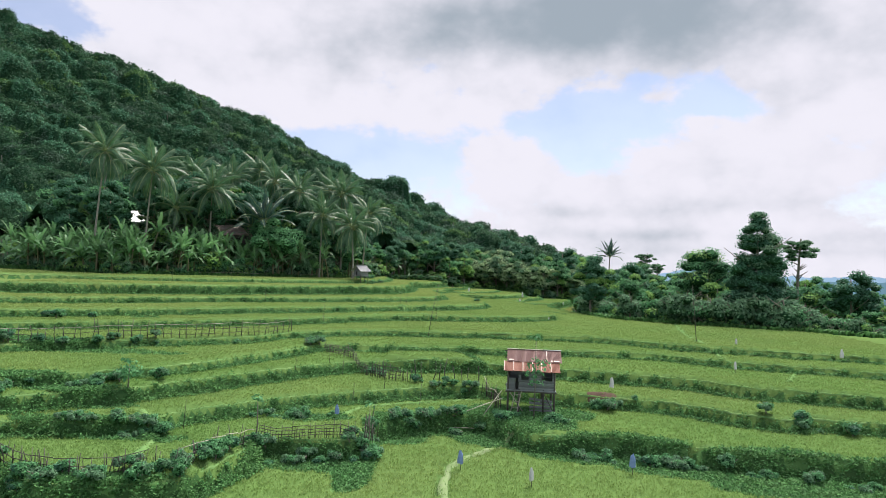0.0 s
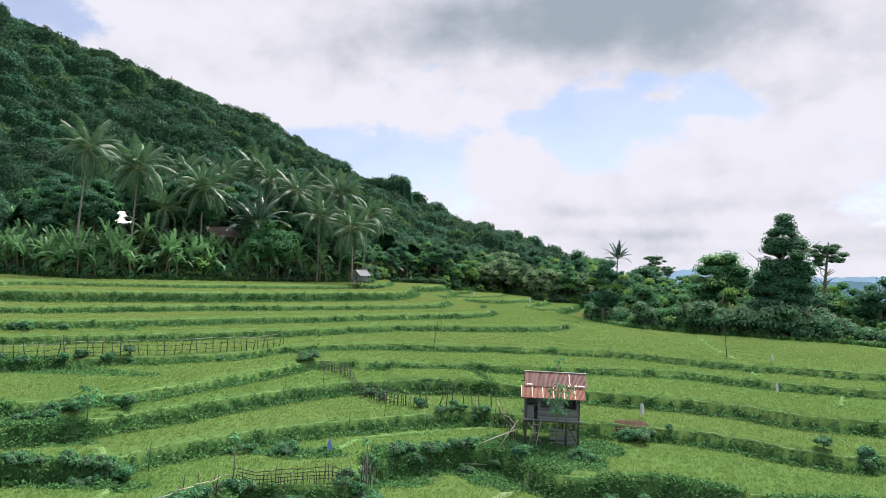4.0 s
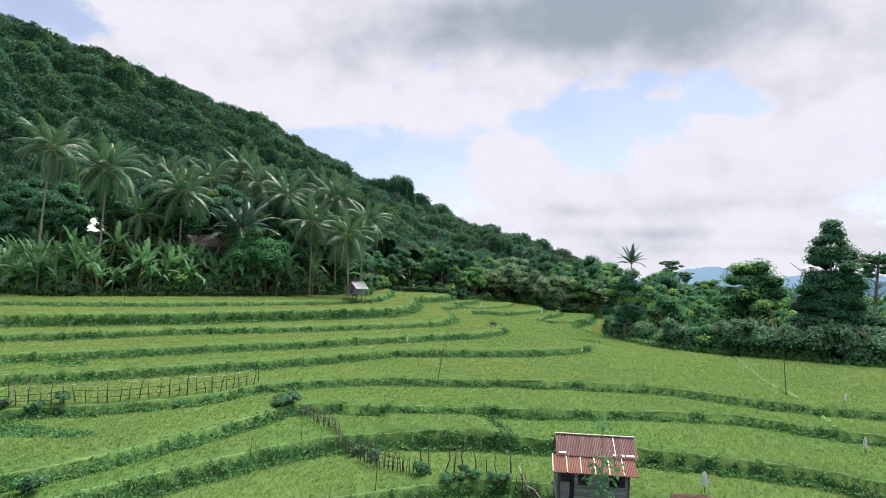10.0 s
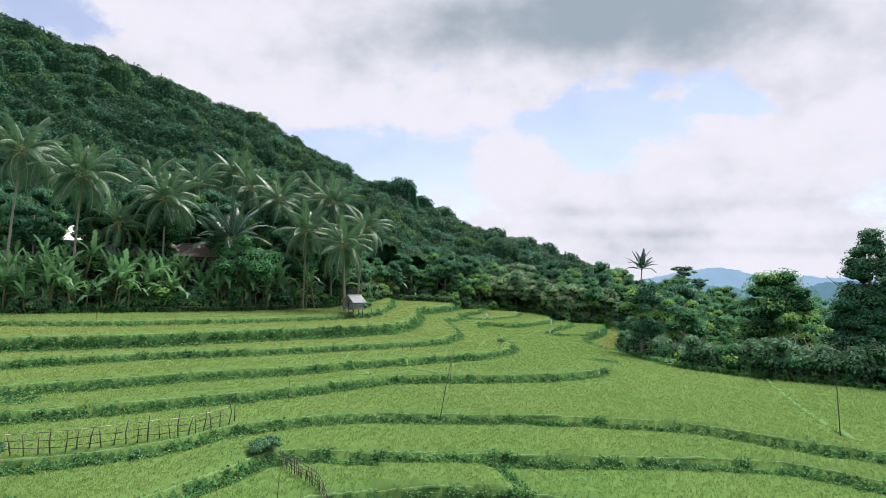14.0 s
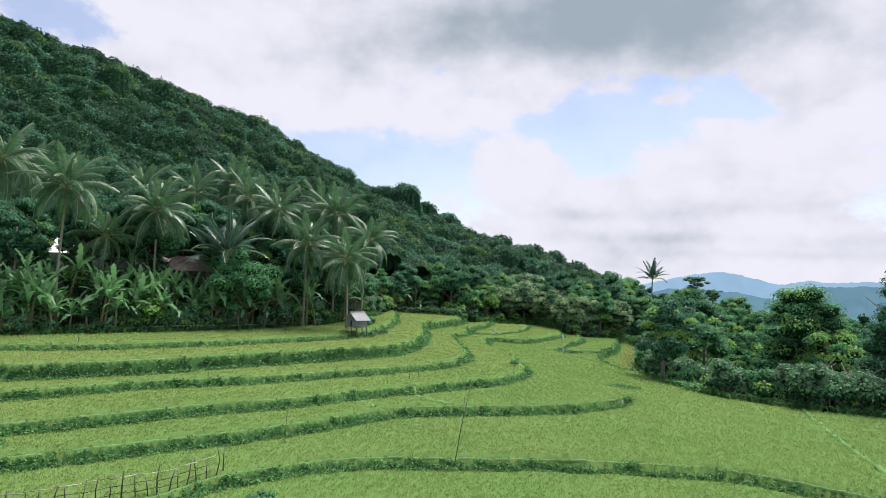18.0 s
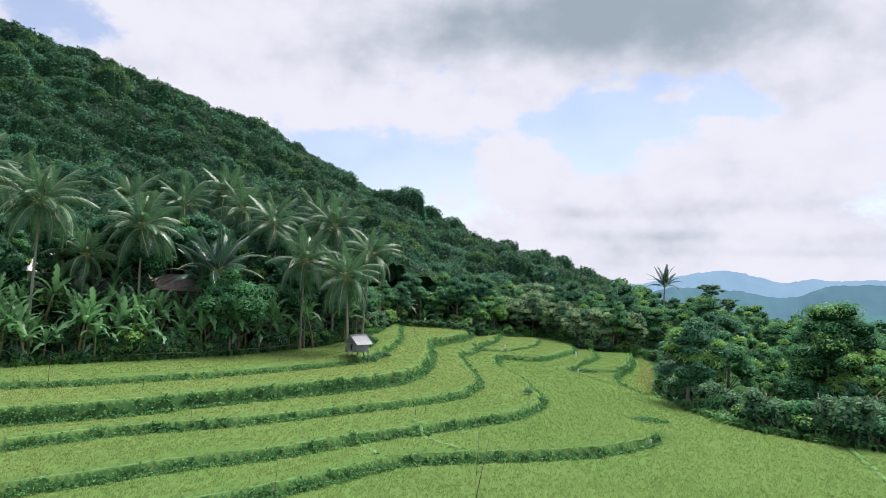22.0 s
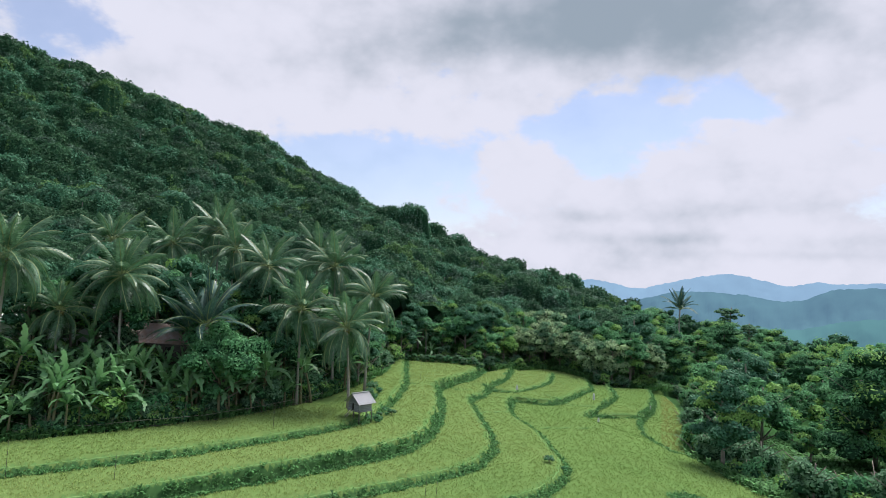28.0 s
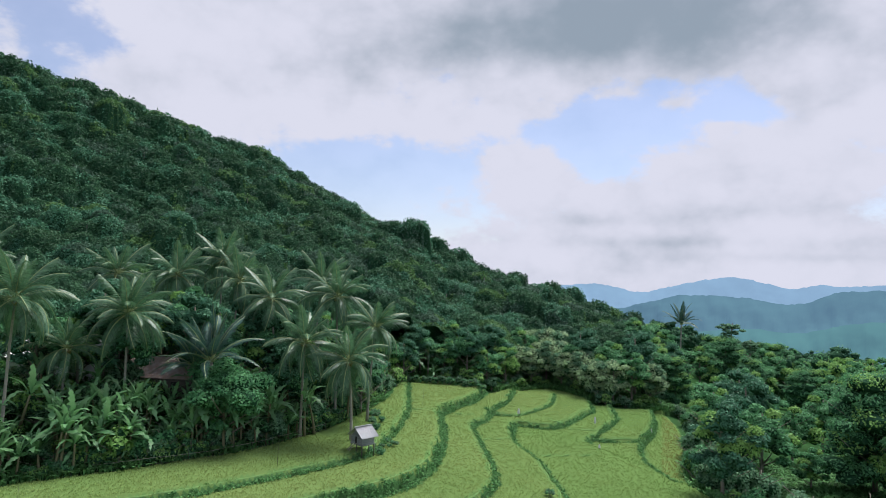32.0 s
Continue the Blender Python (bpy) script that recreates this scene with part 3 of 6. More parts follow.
def bund_ribbon(name, label, line, inward, wide=1.0, mat="bund_top"):
    """A low rounded grassy bund along a bank's edge; inward: how far it lies on the upper side."""
    seg = np.hypot(*np.diff(line[:, :2], axis=0).T)
    L = np.r_[0, np.cumsum(seg)]
    s = np.arange(0, L[-1], 0.4)
    x, y, w = (np.interp(s, L, line[:, k]) for k in range(3))
    tx, ty = np.gradient(x), np.gradient(y)
    n = np.hypot(tx, ty) + 1e-9
    nx, ny = -ty / n, tx / n                      # to the left of the way, which is uphill
    ok = (w < 0.6) & (x > -72) & (x < 46) & (y > 23) & (np.abs(x) < 0.76 * y + 8)
    V, F, o = [], [], 0
    for k, (off, lift) in enumerate(((-0.10, -0.08), (-0.055, 0.035), (0.01, 0.06), (0.07, 0.03), (0.12, -0.08))):
        off = off * wide + inward + 0.05 * waves(x, y, 0.6, k * 0.3) - 0.10 * waves(x, y, 0.9, 0.7) * (inward > 0) - 0.12 * waves(x, y, 2.7, 0.7) * (inward > 0)
        px, py = x + nx * off, y + ny * off
        cx, cy = x + nx * inward, y + ny * inward
        z = sample(cx, cy, LZ)[0] + lift + 0.02 * waves(x, y, 0.5, k)
        V.append(np.stack([px, py, z], 1))
    V = np.stack(V, 1)
    idx = np.arange(len(s) * 5).reshape(len(s), 5)
    for i in range(len(s) - 1):
        if ok[i] and ok[i + 1]:
            F += [(idx[i, k], idx[i, k + 1], idx[i + 1, k + 1], idx[i + 1, k]) for k in range(4)]
    if F:
        tagged(new(name, mesh_np(name, V.reshape(-1, 3), F, [M[mat]], None, True)), label, "bund", kind="structure")


for bank, (rise, line, close) in LINES.items():
    if rise > 0.3:
        bund_ribbon("terrace_bund", "pale grassy bund along a terrace edge", line, 0.16)
for line in BUNDS[1:]:
    bund_ribbon("field_bund", "low trodden grassy bund between paddies", line, 0.0, 2.0)
bund_ribbon("footpath", "pale trodden path on a bund between paddies", BUNDS[0], 0.0, 2.2, "trodden")


def blades(P, h, per, spread, width, lean, rng):
    """Tufts: at each point P some bent blades, each a bent strip of two triangles."""
    n = len(P) * per
    base = np.repeat(P, per, 0)
    hh = np.repeat(h, per) * rng.uniform(0.7, 1.15, n)
    a = rng.uniform(0, 2 * math.pi, n)
    off = rng.uniform(0, spread, n)
    base = base + np.stack([np.cos(a) * off, np.sin(a) * off, np.zeros(n)], 1)
    w = rng.uniform(0.7, 1.3, n) * width / 2
    out = np.stack([np.cos(a), np.sin(a), np.zeros(n)], 1)
    sidev = np.stack([-np.sin(a), np.cos(a), np.zeros(n)], 1)
    up = np.array([0, 0, 1.0])
    l = rng.uniform(0.4, 1.4, n) * lean
    m1 = base + up * (hh * 0.65)[:, None] + out * (hh * l * 0.35)[:, None]
    tip = base + up * (hh * (1 - 0.25 * l))[:, None] + out * (hh * l)[:, None]
    V = np.stack([base, m1 + sidev * w[:, None], m1 - sidev * w[:, None], tip], 1).reshape(-1, 3)
    o = np.arange(n)[:, None] * 4
    F = np.concatenate([o + [0, 1, 2], o + [2, 1, 3]], 0)
    return V, F


def leaves_at(p, nrm, size, rng, droop=0.3):
    """Small rhombic leaves, each two triangles folded along its middle, at the points p facing about nrm."""
    n = len(p)
    nrm = nrm / np.linalg.norm(nrm, axis=1)[:, None]
    t = np.cross(nrm, rng.normal(size=(n, 3)))
    t /= np.linalg.norm(t, axis=1)[:, None]
    b = np.cross(nrm, t)
    s = (size * rng.uniform(0.6, 1.35, n))[:, None]
    V = np.stack([p - t * s, p - b * s * 0.55 - nrm * s * droop * 0.3, p + t * s - nrm * s * droop, p + b * s * 0.55 - nrm * s * droop * 0.3], 1).reshape(-1, 3)
    o = np.arange(n)[:, None] * 4
    return V, np.concatenate([o + [0, 1, 2], o + [0, 2, 3]], 0)


def scatter(rng, x0, x1, y0, y1, per_m2):
    n = int((x1 - x0) * (y1 - y0) * per_m2)
    return rng.uniform(x0, x1, n), rng.uniform(y0, y1, n)


def plant(name, label, category, mat, zones, keep, height, per, spread, width, lean, seed, leafy=0):
    rng = np.random.default_rng(seed)
    VV, FF, tone, o = [], [], [], 0
    for x0, x1, y0, y1, dens, size in zones:
        x, y = scatter(rng, x0, x1, y0, y1, dens)
        z, a, b, s, r, u = sample(x, y, LZ, LA, LB, LS, LR, LU)
        ok = keep(x, y, a, b, s, r, u)
        x, y, z = x[ok], y[ok], z[ok]
        if not len(x):
            continue
        h = height * rng.uniform(0.85, 1.15, len(x)) * (0.55 + 0.45 * size)
        P = np.stack([x, y, z - 0.03], 1)
        V, F = blades(P, h, per, spread * size, width * size, lean, rng)
        tone.append(np.repeat(sample(x, y, LT)[0], per * 4))
        VV.append(V)
        FF.append(F + o)
        o += len(V)
        if leafy:
            k = np.repeat(P, leafy, 0)
            n = len(k)
            k = k + np.stack([rng.normal(0, 0.13, n), rng.normal(0, 0.13, n), 0.05 + rng.uniform(0, height * 1.15, n)], 1)
            V, F = leaves_at(k, rng.normal(size=(n, 3)) * 0.6 + np.array([0, -0.3, 0.9]), 0.088 * size, rng)
            tone.append(np.zeros(len(V)))
            VV.append(V)
            FF.append(F + o)
            o += len(V)
    me = mesh_np(name, np.concatenate(VV), np.concatenate(FF), [mat])
    me.attributes.new("ripeness", "FLOAT", "POINT").data.foreach_set("value", np.concatenate(tone).astype(np.float32))
    return tagged(new(name, me), label, category, kind="stuff")


def in_view(x, y):
    return (np.abs(x + 0.5) < 6 + 0.74 * y) & (x > -80)


def on_paddy(x, y, a, b, s, r, u):
    foot = 0.25 + 0.36 * np.abs(s)
    return (r < -0.5) & (u < -0.5) & (a > 0.4) & (b > foot) & (weedy(x, y) < 0) & in_view(x, y)


def ripe(x, y):
    return (np.abs(x - 20.2 - (y - 113) * 0.26) < 3.4) & (y > 112) & (y < 147)


def green_paddy(x, y, a, b, s, r, u):
    return on_paddy(x, y, a, b, s, r, u) & ~ripe(x, y)


def ripe_paddy(x, y, a, b, s, r, u):
    return on_paddy(x, y, a, b, s, r, u) & ripe(x, y)


def under_trees(x, y, a, b, s, r, u):
    return ((r > -0.3) | ((u > -0.3) & (x < -14)) | ((u > -0.3) & (u < 12))) & in_view(x, y) & (waves(x, y, 3.0) > -0.6)


def on_bund(x, y, a, b, s, r, u):
    return (r < -0.2) & (u < -0.2) & (a < 0.30) & (b > 0.05) & in_view(x, y)


def on_bank(x, y, a, b, s, r, u):
    foot = 0.42 + 0.46 * np.abs(s)
    return (r < 0.5) & (u < 0.5) & ((b < foot) | (weedy(x, y) > 0)) & in_view(x, y)


plant("rice", "ripening yellow-green rice in flooded terraces", "rice", M["rice"],
      [(-35, 35, 25, 50, 42, 0.85), (-48, 45, 50, 75, 30, 0.95), (-78, 45, 75, 105, 22, 1.0), (-20, 34, 105, 160, 16, 1.1)], green_paddy, 0.19, 4, 0.16, 0.030, 0.5, 11)
plant("ripe_rice", "ripe golden rice in a far paddy", "rice", M["ripe"], [(14, 30, 108, 148, 20, 1.1)], ripe_paddy, 0.19, 4, 0.15, 0.034, 0.5, 14)
plant("undergrowth", "low leafy undergrowth beneath the trees", "undergrowth", M["weed"], [(-78, -14, 78, 130, 5, 2.6), (18, 70, 62, 130, 5, 2.6), (-20, 36, 150, 180, 4, 3.0)], under_trees, 0.6, 5, 0.25, 0.09, 0.9, 15)
plant("bund_grass", "short pale grass on the terrace bunds", "grass", M["bund_blade"],
      [(-35, 35, 25, 50, 45, 1.0), (-48, 45, 50, 75, 30, 1.3), (-62, 45, 75, 165, 18, 1.7)], on_bund, 0.16, 3, 0.10, 0.035, 0.8, 12)
plant("bank_weeds", "dark shaggy weeds on the terrace banks", "weeds", M["weed"],
      [(-35, 35, 22, 50, 62, 0.9), (-48, 45, 50, 75, 50, 1.05), (-78, 45, 75, 165, 27, 1.35)], on_bank, 0.25, 2, 0.16, 0.06, 1.0, 13, 6)


# ---- woods ----
def leaf_cloud(centres, radii, count, size, rng, flat=1.0, droop=0.3):
    """Leaves on lumpy shells: for each centre, count small rhombic leaves; V, F as triangles."""
    n = len(centres) * count
    c, r = np.repeat(centres, count, 0), np.repeat(radii, count)
    d = rng.normal(size=(n, 3))
    d[:, 2] = np.where(d[:, 2] < -0.35, -d[:, 2], d[:, 2])
    d /= np.linalg.norm(d, axis=1)[:, None]
    p = c + d * (r * rng.uniform(0.55, 1.08, n))[:, None] * np.array([1, 1, flat])
    nrm = d + rng.normal(size=(n, 3)) * 0.45 + np.array([0, 0, 0.35])
    return leaves_at(p, nrm, size, rng, droop)


def join(pieces):
    VV, FF, o = [], [], 0
    for V, F in pieces:
        VV.append(V)
        FF.append(F + o)
        o += len(V)
    return np.concatenate(VV), np.concatenate(FF)


def ico_arrays(sub=1):
    bm = bmesh.new()
    bmesh.ops.create_icosphere(bm, subdivisions=sub, radius=1)
    V = np.array([tuple(v.co) for v in bm.verts])
    F = np.array([[v.index for v in f.verts] for f in bm.faces])
    bm.free()
    return V, F


ICO_V, ICO_F = ico_arrays(1)


def cores(centres, radii, flat, rng, shrink=0.62):
    V = centres[:, None, :] + ICO_V[None] * (radii * shrink)[:, None, None] * np.array([1, 1, flat]) * rng.uniform(0.8, 1.15, (len(centres), len(ICO_V), 1))
    o = np.arange(len(centres))[:, None, None] * len(ICO_V)
    return V.reshape(-1, 3), (ICO_F[None] + o).reshape(-1, 3)


def lumps(rng, n, rx, ry, rz, r0, r1, hollow=0.45):
    """Clump centres inside an ellipsoid, more towards its skin."""
    d = rng.normal(size=(n, 3))
    d /= np.linalg.norm(d, axis=1)[:, None]
    k = rng.uniform(hollow, 1.0, n)
    c = d * k[:, None] * np.array([rx, ry, rz])
    return c, rng.uniform(r0, r1, n)


def crown_mesh(name, mat, c, r, count, size, rng, flat=0.8, tips=None, share=0.18):
    a = leaf_cloud(c, r, count, size, rng, flat)
    # added dark lumps behind the leaves stand in for the crown's inner shade
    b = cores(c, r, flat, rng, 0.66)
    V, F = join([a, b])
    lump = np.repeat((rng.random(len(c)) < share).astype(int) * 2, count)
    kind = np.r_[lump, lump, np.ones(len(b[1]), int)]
    return mesh_np(name, V, F, [mat, M["shade_core"], tips or mat], kind)


def spaced(xs, ys, gap):
    """Indices of points no nearer to one another than about gap."""
    picked, cell = [], {}
    for i in range(len(xs)):
        g = gap * (1 + 0.2 * math.sin(xs[i] * 0.05 + ys[i] * 0.03))
        key = (int(xs[i] // 6), int(ys[i] // 6))
        close = any((xs[i] - xs[j]) ** 2 + (ys[i] - ys[j]) ** 2 < g * g for a in (-1, 0, 1) for b in (-1, 0, 1) for j in cell.get((key[0] + a, key[1] + b), ()))
        if not close:
            cell.setdefault(key, []).append(i)
            picked.append(i)
    return picked


def forest(name, label, xs, ys, z, gap, rng):
    """Hundreds of joined crowns of mixed size, shape and green."""
    pieces, kinds = [], []
    for i in spaced(xs, ys, gap):
        R = rng.uniform(2.0, 4.4) * (1.25 if rng.random() < 0.12 else 1.0)
        H = R * rng.uniform(0.5, 1.1) + (rng.uniform(0.5, 2.5) if rng.random() < 0.2 else 0)
        n = int(rng.integers(7, 11))
        tall = rng.uniform(0.55, 1.0)
        c, r = lumps(rng, n, R * 0.85, R * 0.85, R * tall * 0.8, R * 0.28, R * 0.5)
        c[0], r[0] = (0, 0, -0.1 * R), R * 0.72
        c += np.array([xs[i], ys[i], z[i] + H])
        far = math.hypot(xs[i], ys[i])
        k = 50 if far < 170 else (38 if far < 230 else 30)
        s = 0.25 if far < 170 else (0.32 if far < 230 else 0.4)
        pieces.append(leaf_cloud(c, r, k, s, rng, 0.8))
        kinds.append(np.full(len(pieces[-1][1]), int(rng.choice([0, 1, 2, 3], p=[.45, .27, .2, .08]))))
        # added filler lumps, coloured dark as the shade within each crown
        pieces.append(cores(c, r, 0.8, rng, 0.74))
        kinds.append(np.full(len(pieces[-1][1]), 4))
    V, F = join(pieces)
    me = mesh_np(name, V, F, [M["hill_leaf"], M["leaf_c"], M["leaf_a"], M["leaf_b"], M["shade_core"]], np.concatenate(kinds))
    return tagged(new(name, me), label, "forest", kind="stuff")


def canopy(name, label, rng):
    """The hill's closed canopy: a lumpy sheet of many domed crowns, clad in leaves, with a colour for each crown."""
    step = 0.7
    gx, gy = np.arange(-236, 112, step), np.arange(80, 284, step)
    X, Y = np.meshgrid(gx, gy)
    G, R_, U = [a.reshape(X.shape) for a in sample(X.ravel(), Y.ravel(), LZ, LR, LU)]
    crest = np.interp(X, CREST_X, CREST_Y)
    wood = (U > np.where(X < -58, 4.5, 8)) & (Y < crest + 12) & (np.abs(X) < 0.78 * Y + 18) & ~((X > -60) & (X < -30) & (U < 17)) & (R_ < 15)
    top = G + 0.5
    owner = np.zeros(X.shape, int)

    def dome(cx, cy, cz, rad, high, who):
        i0, i1 = int((cx - rad - gx[0]) / step), int((cx + rad - gx[0]) / step) + 2
        j0, j1 = int((cy - rad - gy[0]) / step), int((cy + rad - gy[0]) / step) + 2
        i0, j0 = max(i0, 0), max(j0, 0)
        if i1 <= i0 or j1 <= j0:
            return
        d2 = ((X[j0:j1, i0:i1] - cx) ** 2 + (Y[j0:j1, i0:i1] - cy) ** 2) / rad ** 2
        z = np.where(d2 < 1, cz + high * np.sqrt(np.clip(1 - d2, 0, 1)), -1e9)
        better = z > top[j0:j1, i0:i1]
        top[j0:j1, i0:i1][better] = z[better]
        owner[j0:j1, i0:i1][better] = who
    flat = np.flatnonzero(wood.ravel())
    pick = rng.choice(flat, 30000)
    xs, ys, zs = X.ravel()[pick] + rng.uniform(-.3, .3, 30000), Y.ravel()[pick] + rng.uniform(-.3, .3, 30000), G.ravel()[pick]
    kinds, trunks = [0], []
    for who, i in enumerate(spaced(xs, ys, 2.75), 1):
        R = rng.uniform(1.5, 3.5) * (1.35 if rng.random() < 0.12 else 1.0)
        T = R * rng.uniform(0.0, 0.9) + (rng.uniform(0.8, 2.0) if rng.random() < 0.12 else 0) + 0.6
        high = R * rng.uniform(0.65, 1.0)
        dome(xs[i], ys[i], zs[i] + T, R, high, who)
        for k in range(10):
            a, d = rng.uniform(0, 6.28), R * math.sqrt(rng.random()) * 0.98
            r = R * rng.uniform(0.20, 0.36)
            dome(xs[i] + d * math.cos(a), ys[i] + d * math.sin(a), zs[i] + T + high * math.sqrt(max(0, 1 - (d / R) ** 2)) - r * 0.35, r, r * rng.uniform(0.8, 1.3), who)
        kinds.append(int(rng.choice(5, p=[.36, .22, .22, .08, .12])))
        if rng.random() < 0.035:
            trunks.append((xs[i] + R * 0.6, ys[i] - R * 0.9, zs[i], T + high * 0.8))
    kinds = np.array(kinds)
    ny, nx = X.shape
    idx = np.arange(nx * ny).reshape(ny, nx)
    F = np.stack([idx[:-1, :-1], idx[:-1, 1:], idx[1:, 1:], idx[1:, :-1]], -1)[wood[:-1, :-1]]
    F = np.concatenate([F[:, [0, 1, 2]], F[:, [0, 2, 3]]], 0)
    # filler sheet just under the leaves; its dark green paints the crevices' shade
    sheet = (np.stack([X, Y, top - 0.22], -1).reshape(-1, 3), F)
    # leaves over the sheet, as many as its slopes need
    dx, dy = (top[:-1, 1:] - top[:-1, :-1]) / step, (top[1:, :-1] - top[:-1, :-1]) / step
    N_ = np.stack([-dx, -dy, np.ones_like(dx)], -1)
    slope = np.linalg.norm(N_, axis=-1)
    N_ /= slope[..., None]
    cx, cy, cz = X[:-1, :-1], Y[:-1, :-1], top[:-1, :-1]
    far = np.hypot(cx + 1, cy - 10)
    facing = (N_[..., 0] * (-1 - cx) + N_[..., 1] * (15 - cy) + N_[..., 2] * (18 - cz)) / far > -0.25
    size = np.clip(0.00150 * far, 0.15, 0.40)
    want = np.where(wood[:-1, :-1] & facing, step * step * np.minimum(slope, 3.2) * 2.0 / (1.1 * size ** 2), 0)
    n = rng.poisson(want)
    J, I = np.nonzero(n)
    rep_ = n[J, I]
    J, I = np.repeat(J, rep_), np.repeat(I, rep_)
    u, v = rng.random(len(I)), rng.random(len(I))
    off = rng.uniform(-0.25, 0.55, len(I)) * np.clip(far[J, I] / 160, 0.6, 1.5)
    nn = N_[J, I]
    p = np.stack([X[J, I] + u * step, Y[J, I] + v * step, top[J, I] + dx[J, I] * u * step + dy[J, I] * v * step], 1)
    p[:, 2] = np.minimum(p[:, 2], np.maximum(np.maximum(top[J, I], top[J, I + 1]), np.maximum(top[J + 1, I], top[J + 1, I + 1])))
    p = p + nn * off[:, None]
    leaves = leaves_at(p, nn + rng.normal(size=(len(I), 3)) * 0.7 + np.array([0, 0, 0.5]), size[J, I], rng)
    tone = kinds[owner[J, I]]
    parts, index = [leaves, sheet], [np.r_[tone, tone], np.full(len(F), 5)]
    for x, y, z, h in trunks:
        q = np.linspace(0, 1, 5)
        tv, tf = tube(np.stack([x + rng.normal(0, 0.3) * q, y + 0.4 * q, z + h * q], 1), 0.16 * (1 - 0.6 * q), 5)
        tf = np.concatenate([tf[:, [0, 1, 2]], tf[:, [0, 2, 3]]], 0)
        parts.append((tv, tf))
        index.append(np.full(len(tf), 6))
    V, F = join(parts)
    me = mesh_np(name, V, F, [M["hill_leaf"], M["leaf_c"], M["hill_mid"], M["hill_light"], M["hill_grey"], M["shade_core"], M["palm_bark"]], np.concatenate(index))
    return tagged(new(name, me), label, "forest", kind="stuff")


def woods():
    rng = np.random.default_rng(5)
    canopy("hill_forest", "dense mixed green forest covering the hillside", rng)
    xs, ys = rng.uniform(24, 330, 16000), rng.uniform(60, 420, 16000)
    z, r, u = sample(xs, ys, LZ, LR, LU)
    ok = (r > 30) & (np.abs(xs) < 0.72 * ys + 6) & ((ys > 165) | (r > 55))
    forest("valley_forest", "mixed woods on the falling valley side", xs[ok], ys[ok], z[ok] + 2.0, 6.4, rng)


woods()


# ---- palms ----
def frond_mesh(name, mat, length, droop, width, leaflets, rng, hang=0.7):
    """A feather leaf: an arching rib along +x with leaflets hanging on both sides."""
    n = 11
    s = np.linspace(0, 1, n)
    rib = np.stack([length * (s - 0.25 * droop * s ** 2.4), np.zeros(n), length * (0.12 * s - droop * 0.55 * s ** 2.2)], 1)
    tv, tf = tube(rib, 0.05 * (1 - 0.85 * s) + 0.008, 4)
    V, F = [tv], [np.concatenate([tf[:, [0, 1, 2]], tf[:, [0, 2, 3]]], 0)]
    k = leaflets
    u = np.linspace(0.16, 0.995, k)
    base = np.stack([np.interp(u, s, rib[:, i]) for i in range(3)], 1)
    tang = np.stack([np.gradient(base[:, i]) for i in range(3)], 1)
    tang /= np.linalg.norm(tang, axis=1)[:, None]
    o = len(tv)
    for sgn in (-1, 1):
        ln = width * np.sin(np.clip(u * 1.05, 0, 1) * math.pi) ** 0.45 * (1.05 - 0.35 * u) * rng.uniform(0.85, 1.1, k)
        fwd = 0.35 + 0.75 * u
        way = tang * fwd[:, None] + np.array([0, sgn, 0]) * (1.1 - 0.4 * u)[:, None]
        way /= np.linalg.norm(way, axis=1)[:, None]
        hangs = (hang * rng.uniform(0.6, 1.3, k))[:, None]
        mid = base + way * (ln * 0.5)[:, None] + np.array([0, 0, -0.10]) * ln[:, None] * hangs
        tip = base + way * (ln * 0.9)[:, None] + np.array([0, 0, -0.55]) * ln[:, None] * hangs
        w = (length / k * 0.60 * np.ones(k))[:, None]
        a = np.stack([base - tang * w * 0.5, base + tang * w * 0.5, mid + tang * w * 0.6, mid - tang * w * 0.6, tip], 1).reshape(-1, 3)
        j = np.arange(k)[:, None] * 5 + o
        V.append(a)
        F.append(np.concatenate([j + [0, 1, 2], j + [0, 2, 3], j + [3, 2, 4]], 0))
        o += len(a)
    F = np.concatenate(F)
    return mesh_np(name, np.concatenate(V), F, [mat, M["rib"]], (np.arange(len(F)) < 2 * len(tf)).astype(int))


rng_p = np.random.default_rng(21)
FRONDS = [frond_mesh("frond", M["frond"], 4.6, d, 1.12, 50, rng_p, 1.15) for d in (0.40, 0.80, 1.20)]
FRONDS_DARK = [frond_mesh("frond", M["frond_dark"], 5.4, d, 0.95, 50, rng_p, 0.35) for d in (0.25, 0.5, 0.85)]
M["nut"] = surface("coconut", (0.13, 0.16, 0.04), (0.2, 0.17, 0.06), 4.0, 0.5)


def nut_mesh():
    V, F = cores(np.zeros((1, 3)), np.full(1, 0.15), 1.25, np.random.default_rng(4), 1.0)
    return mesh_np("coconut", V, F, [M["nut"]], None, True)


NUT = nut_mesh()


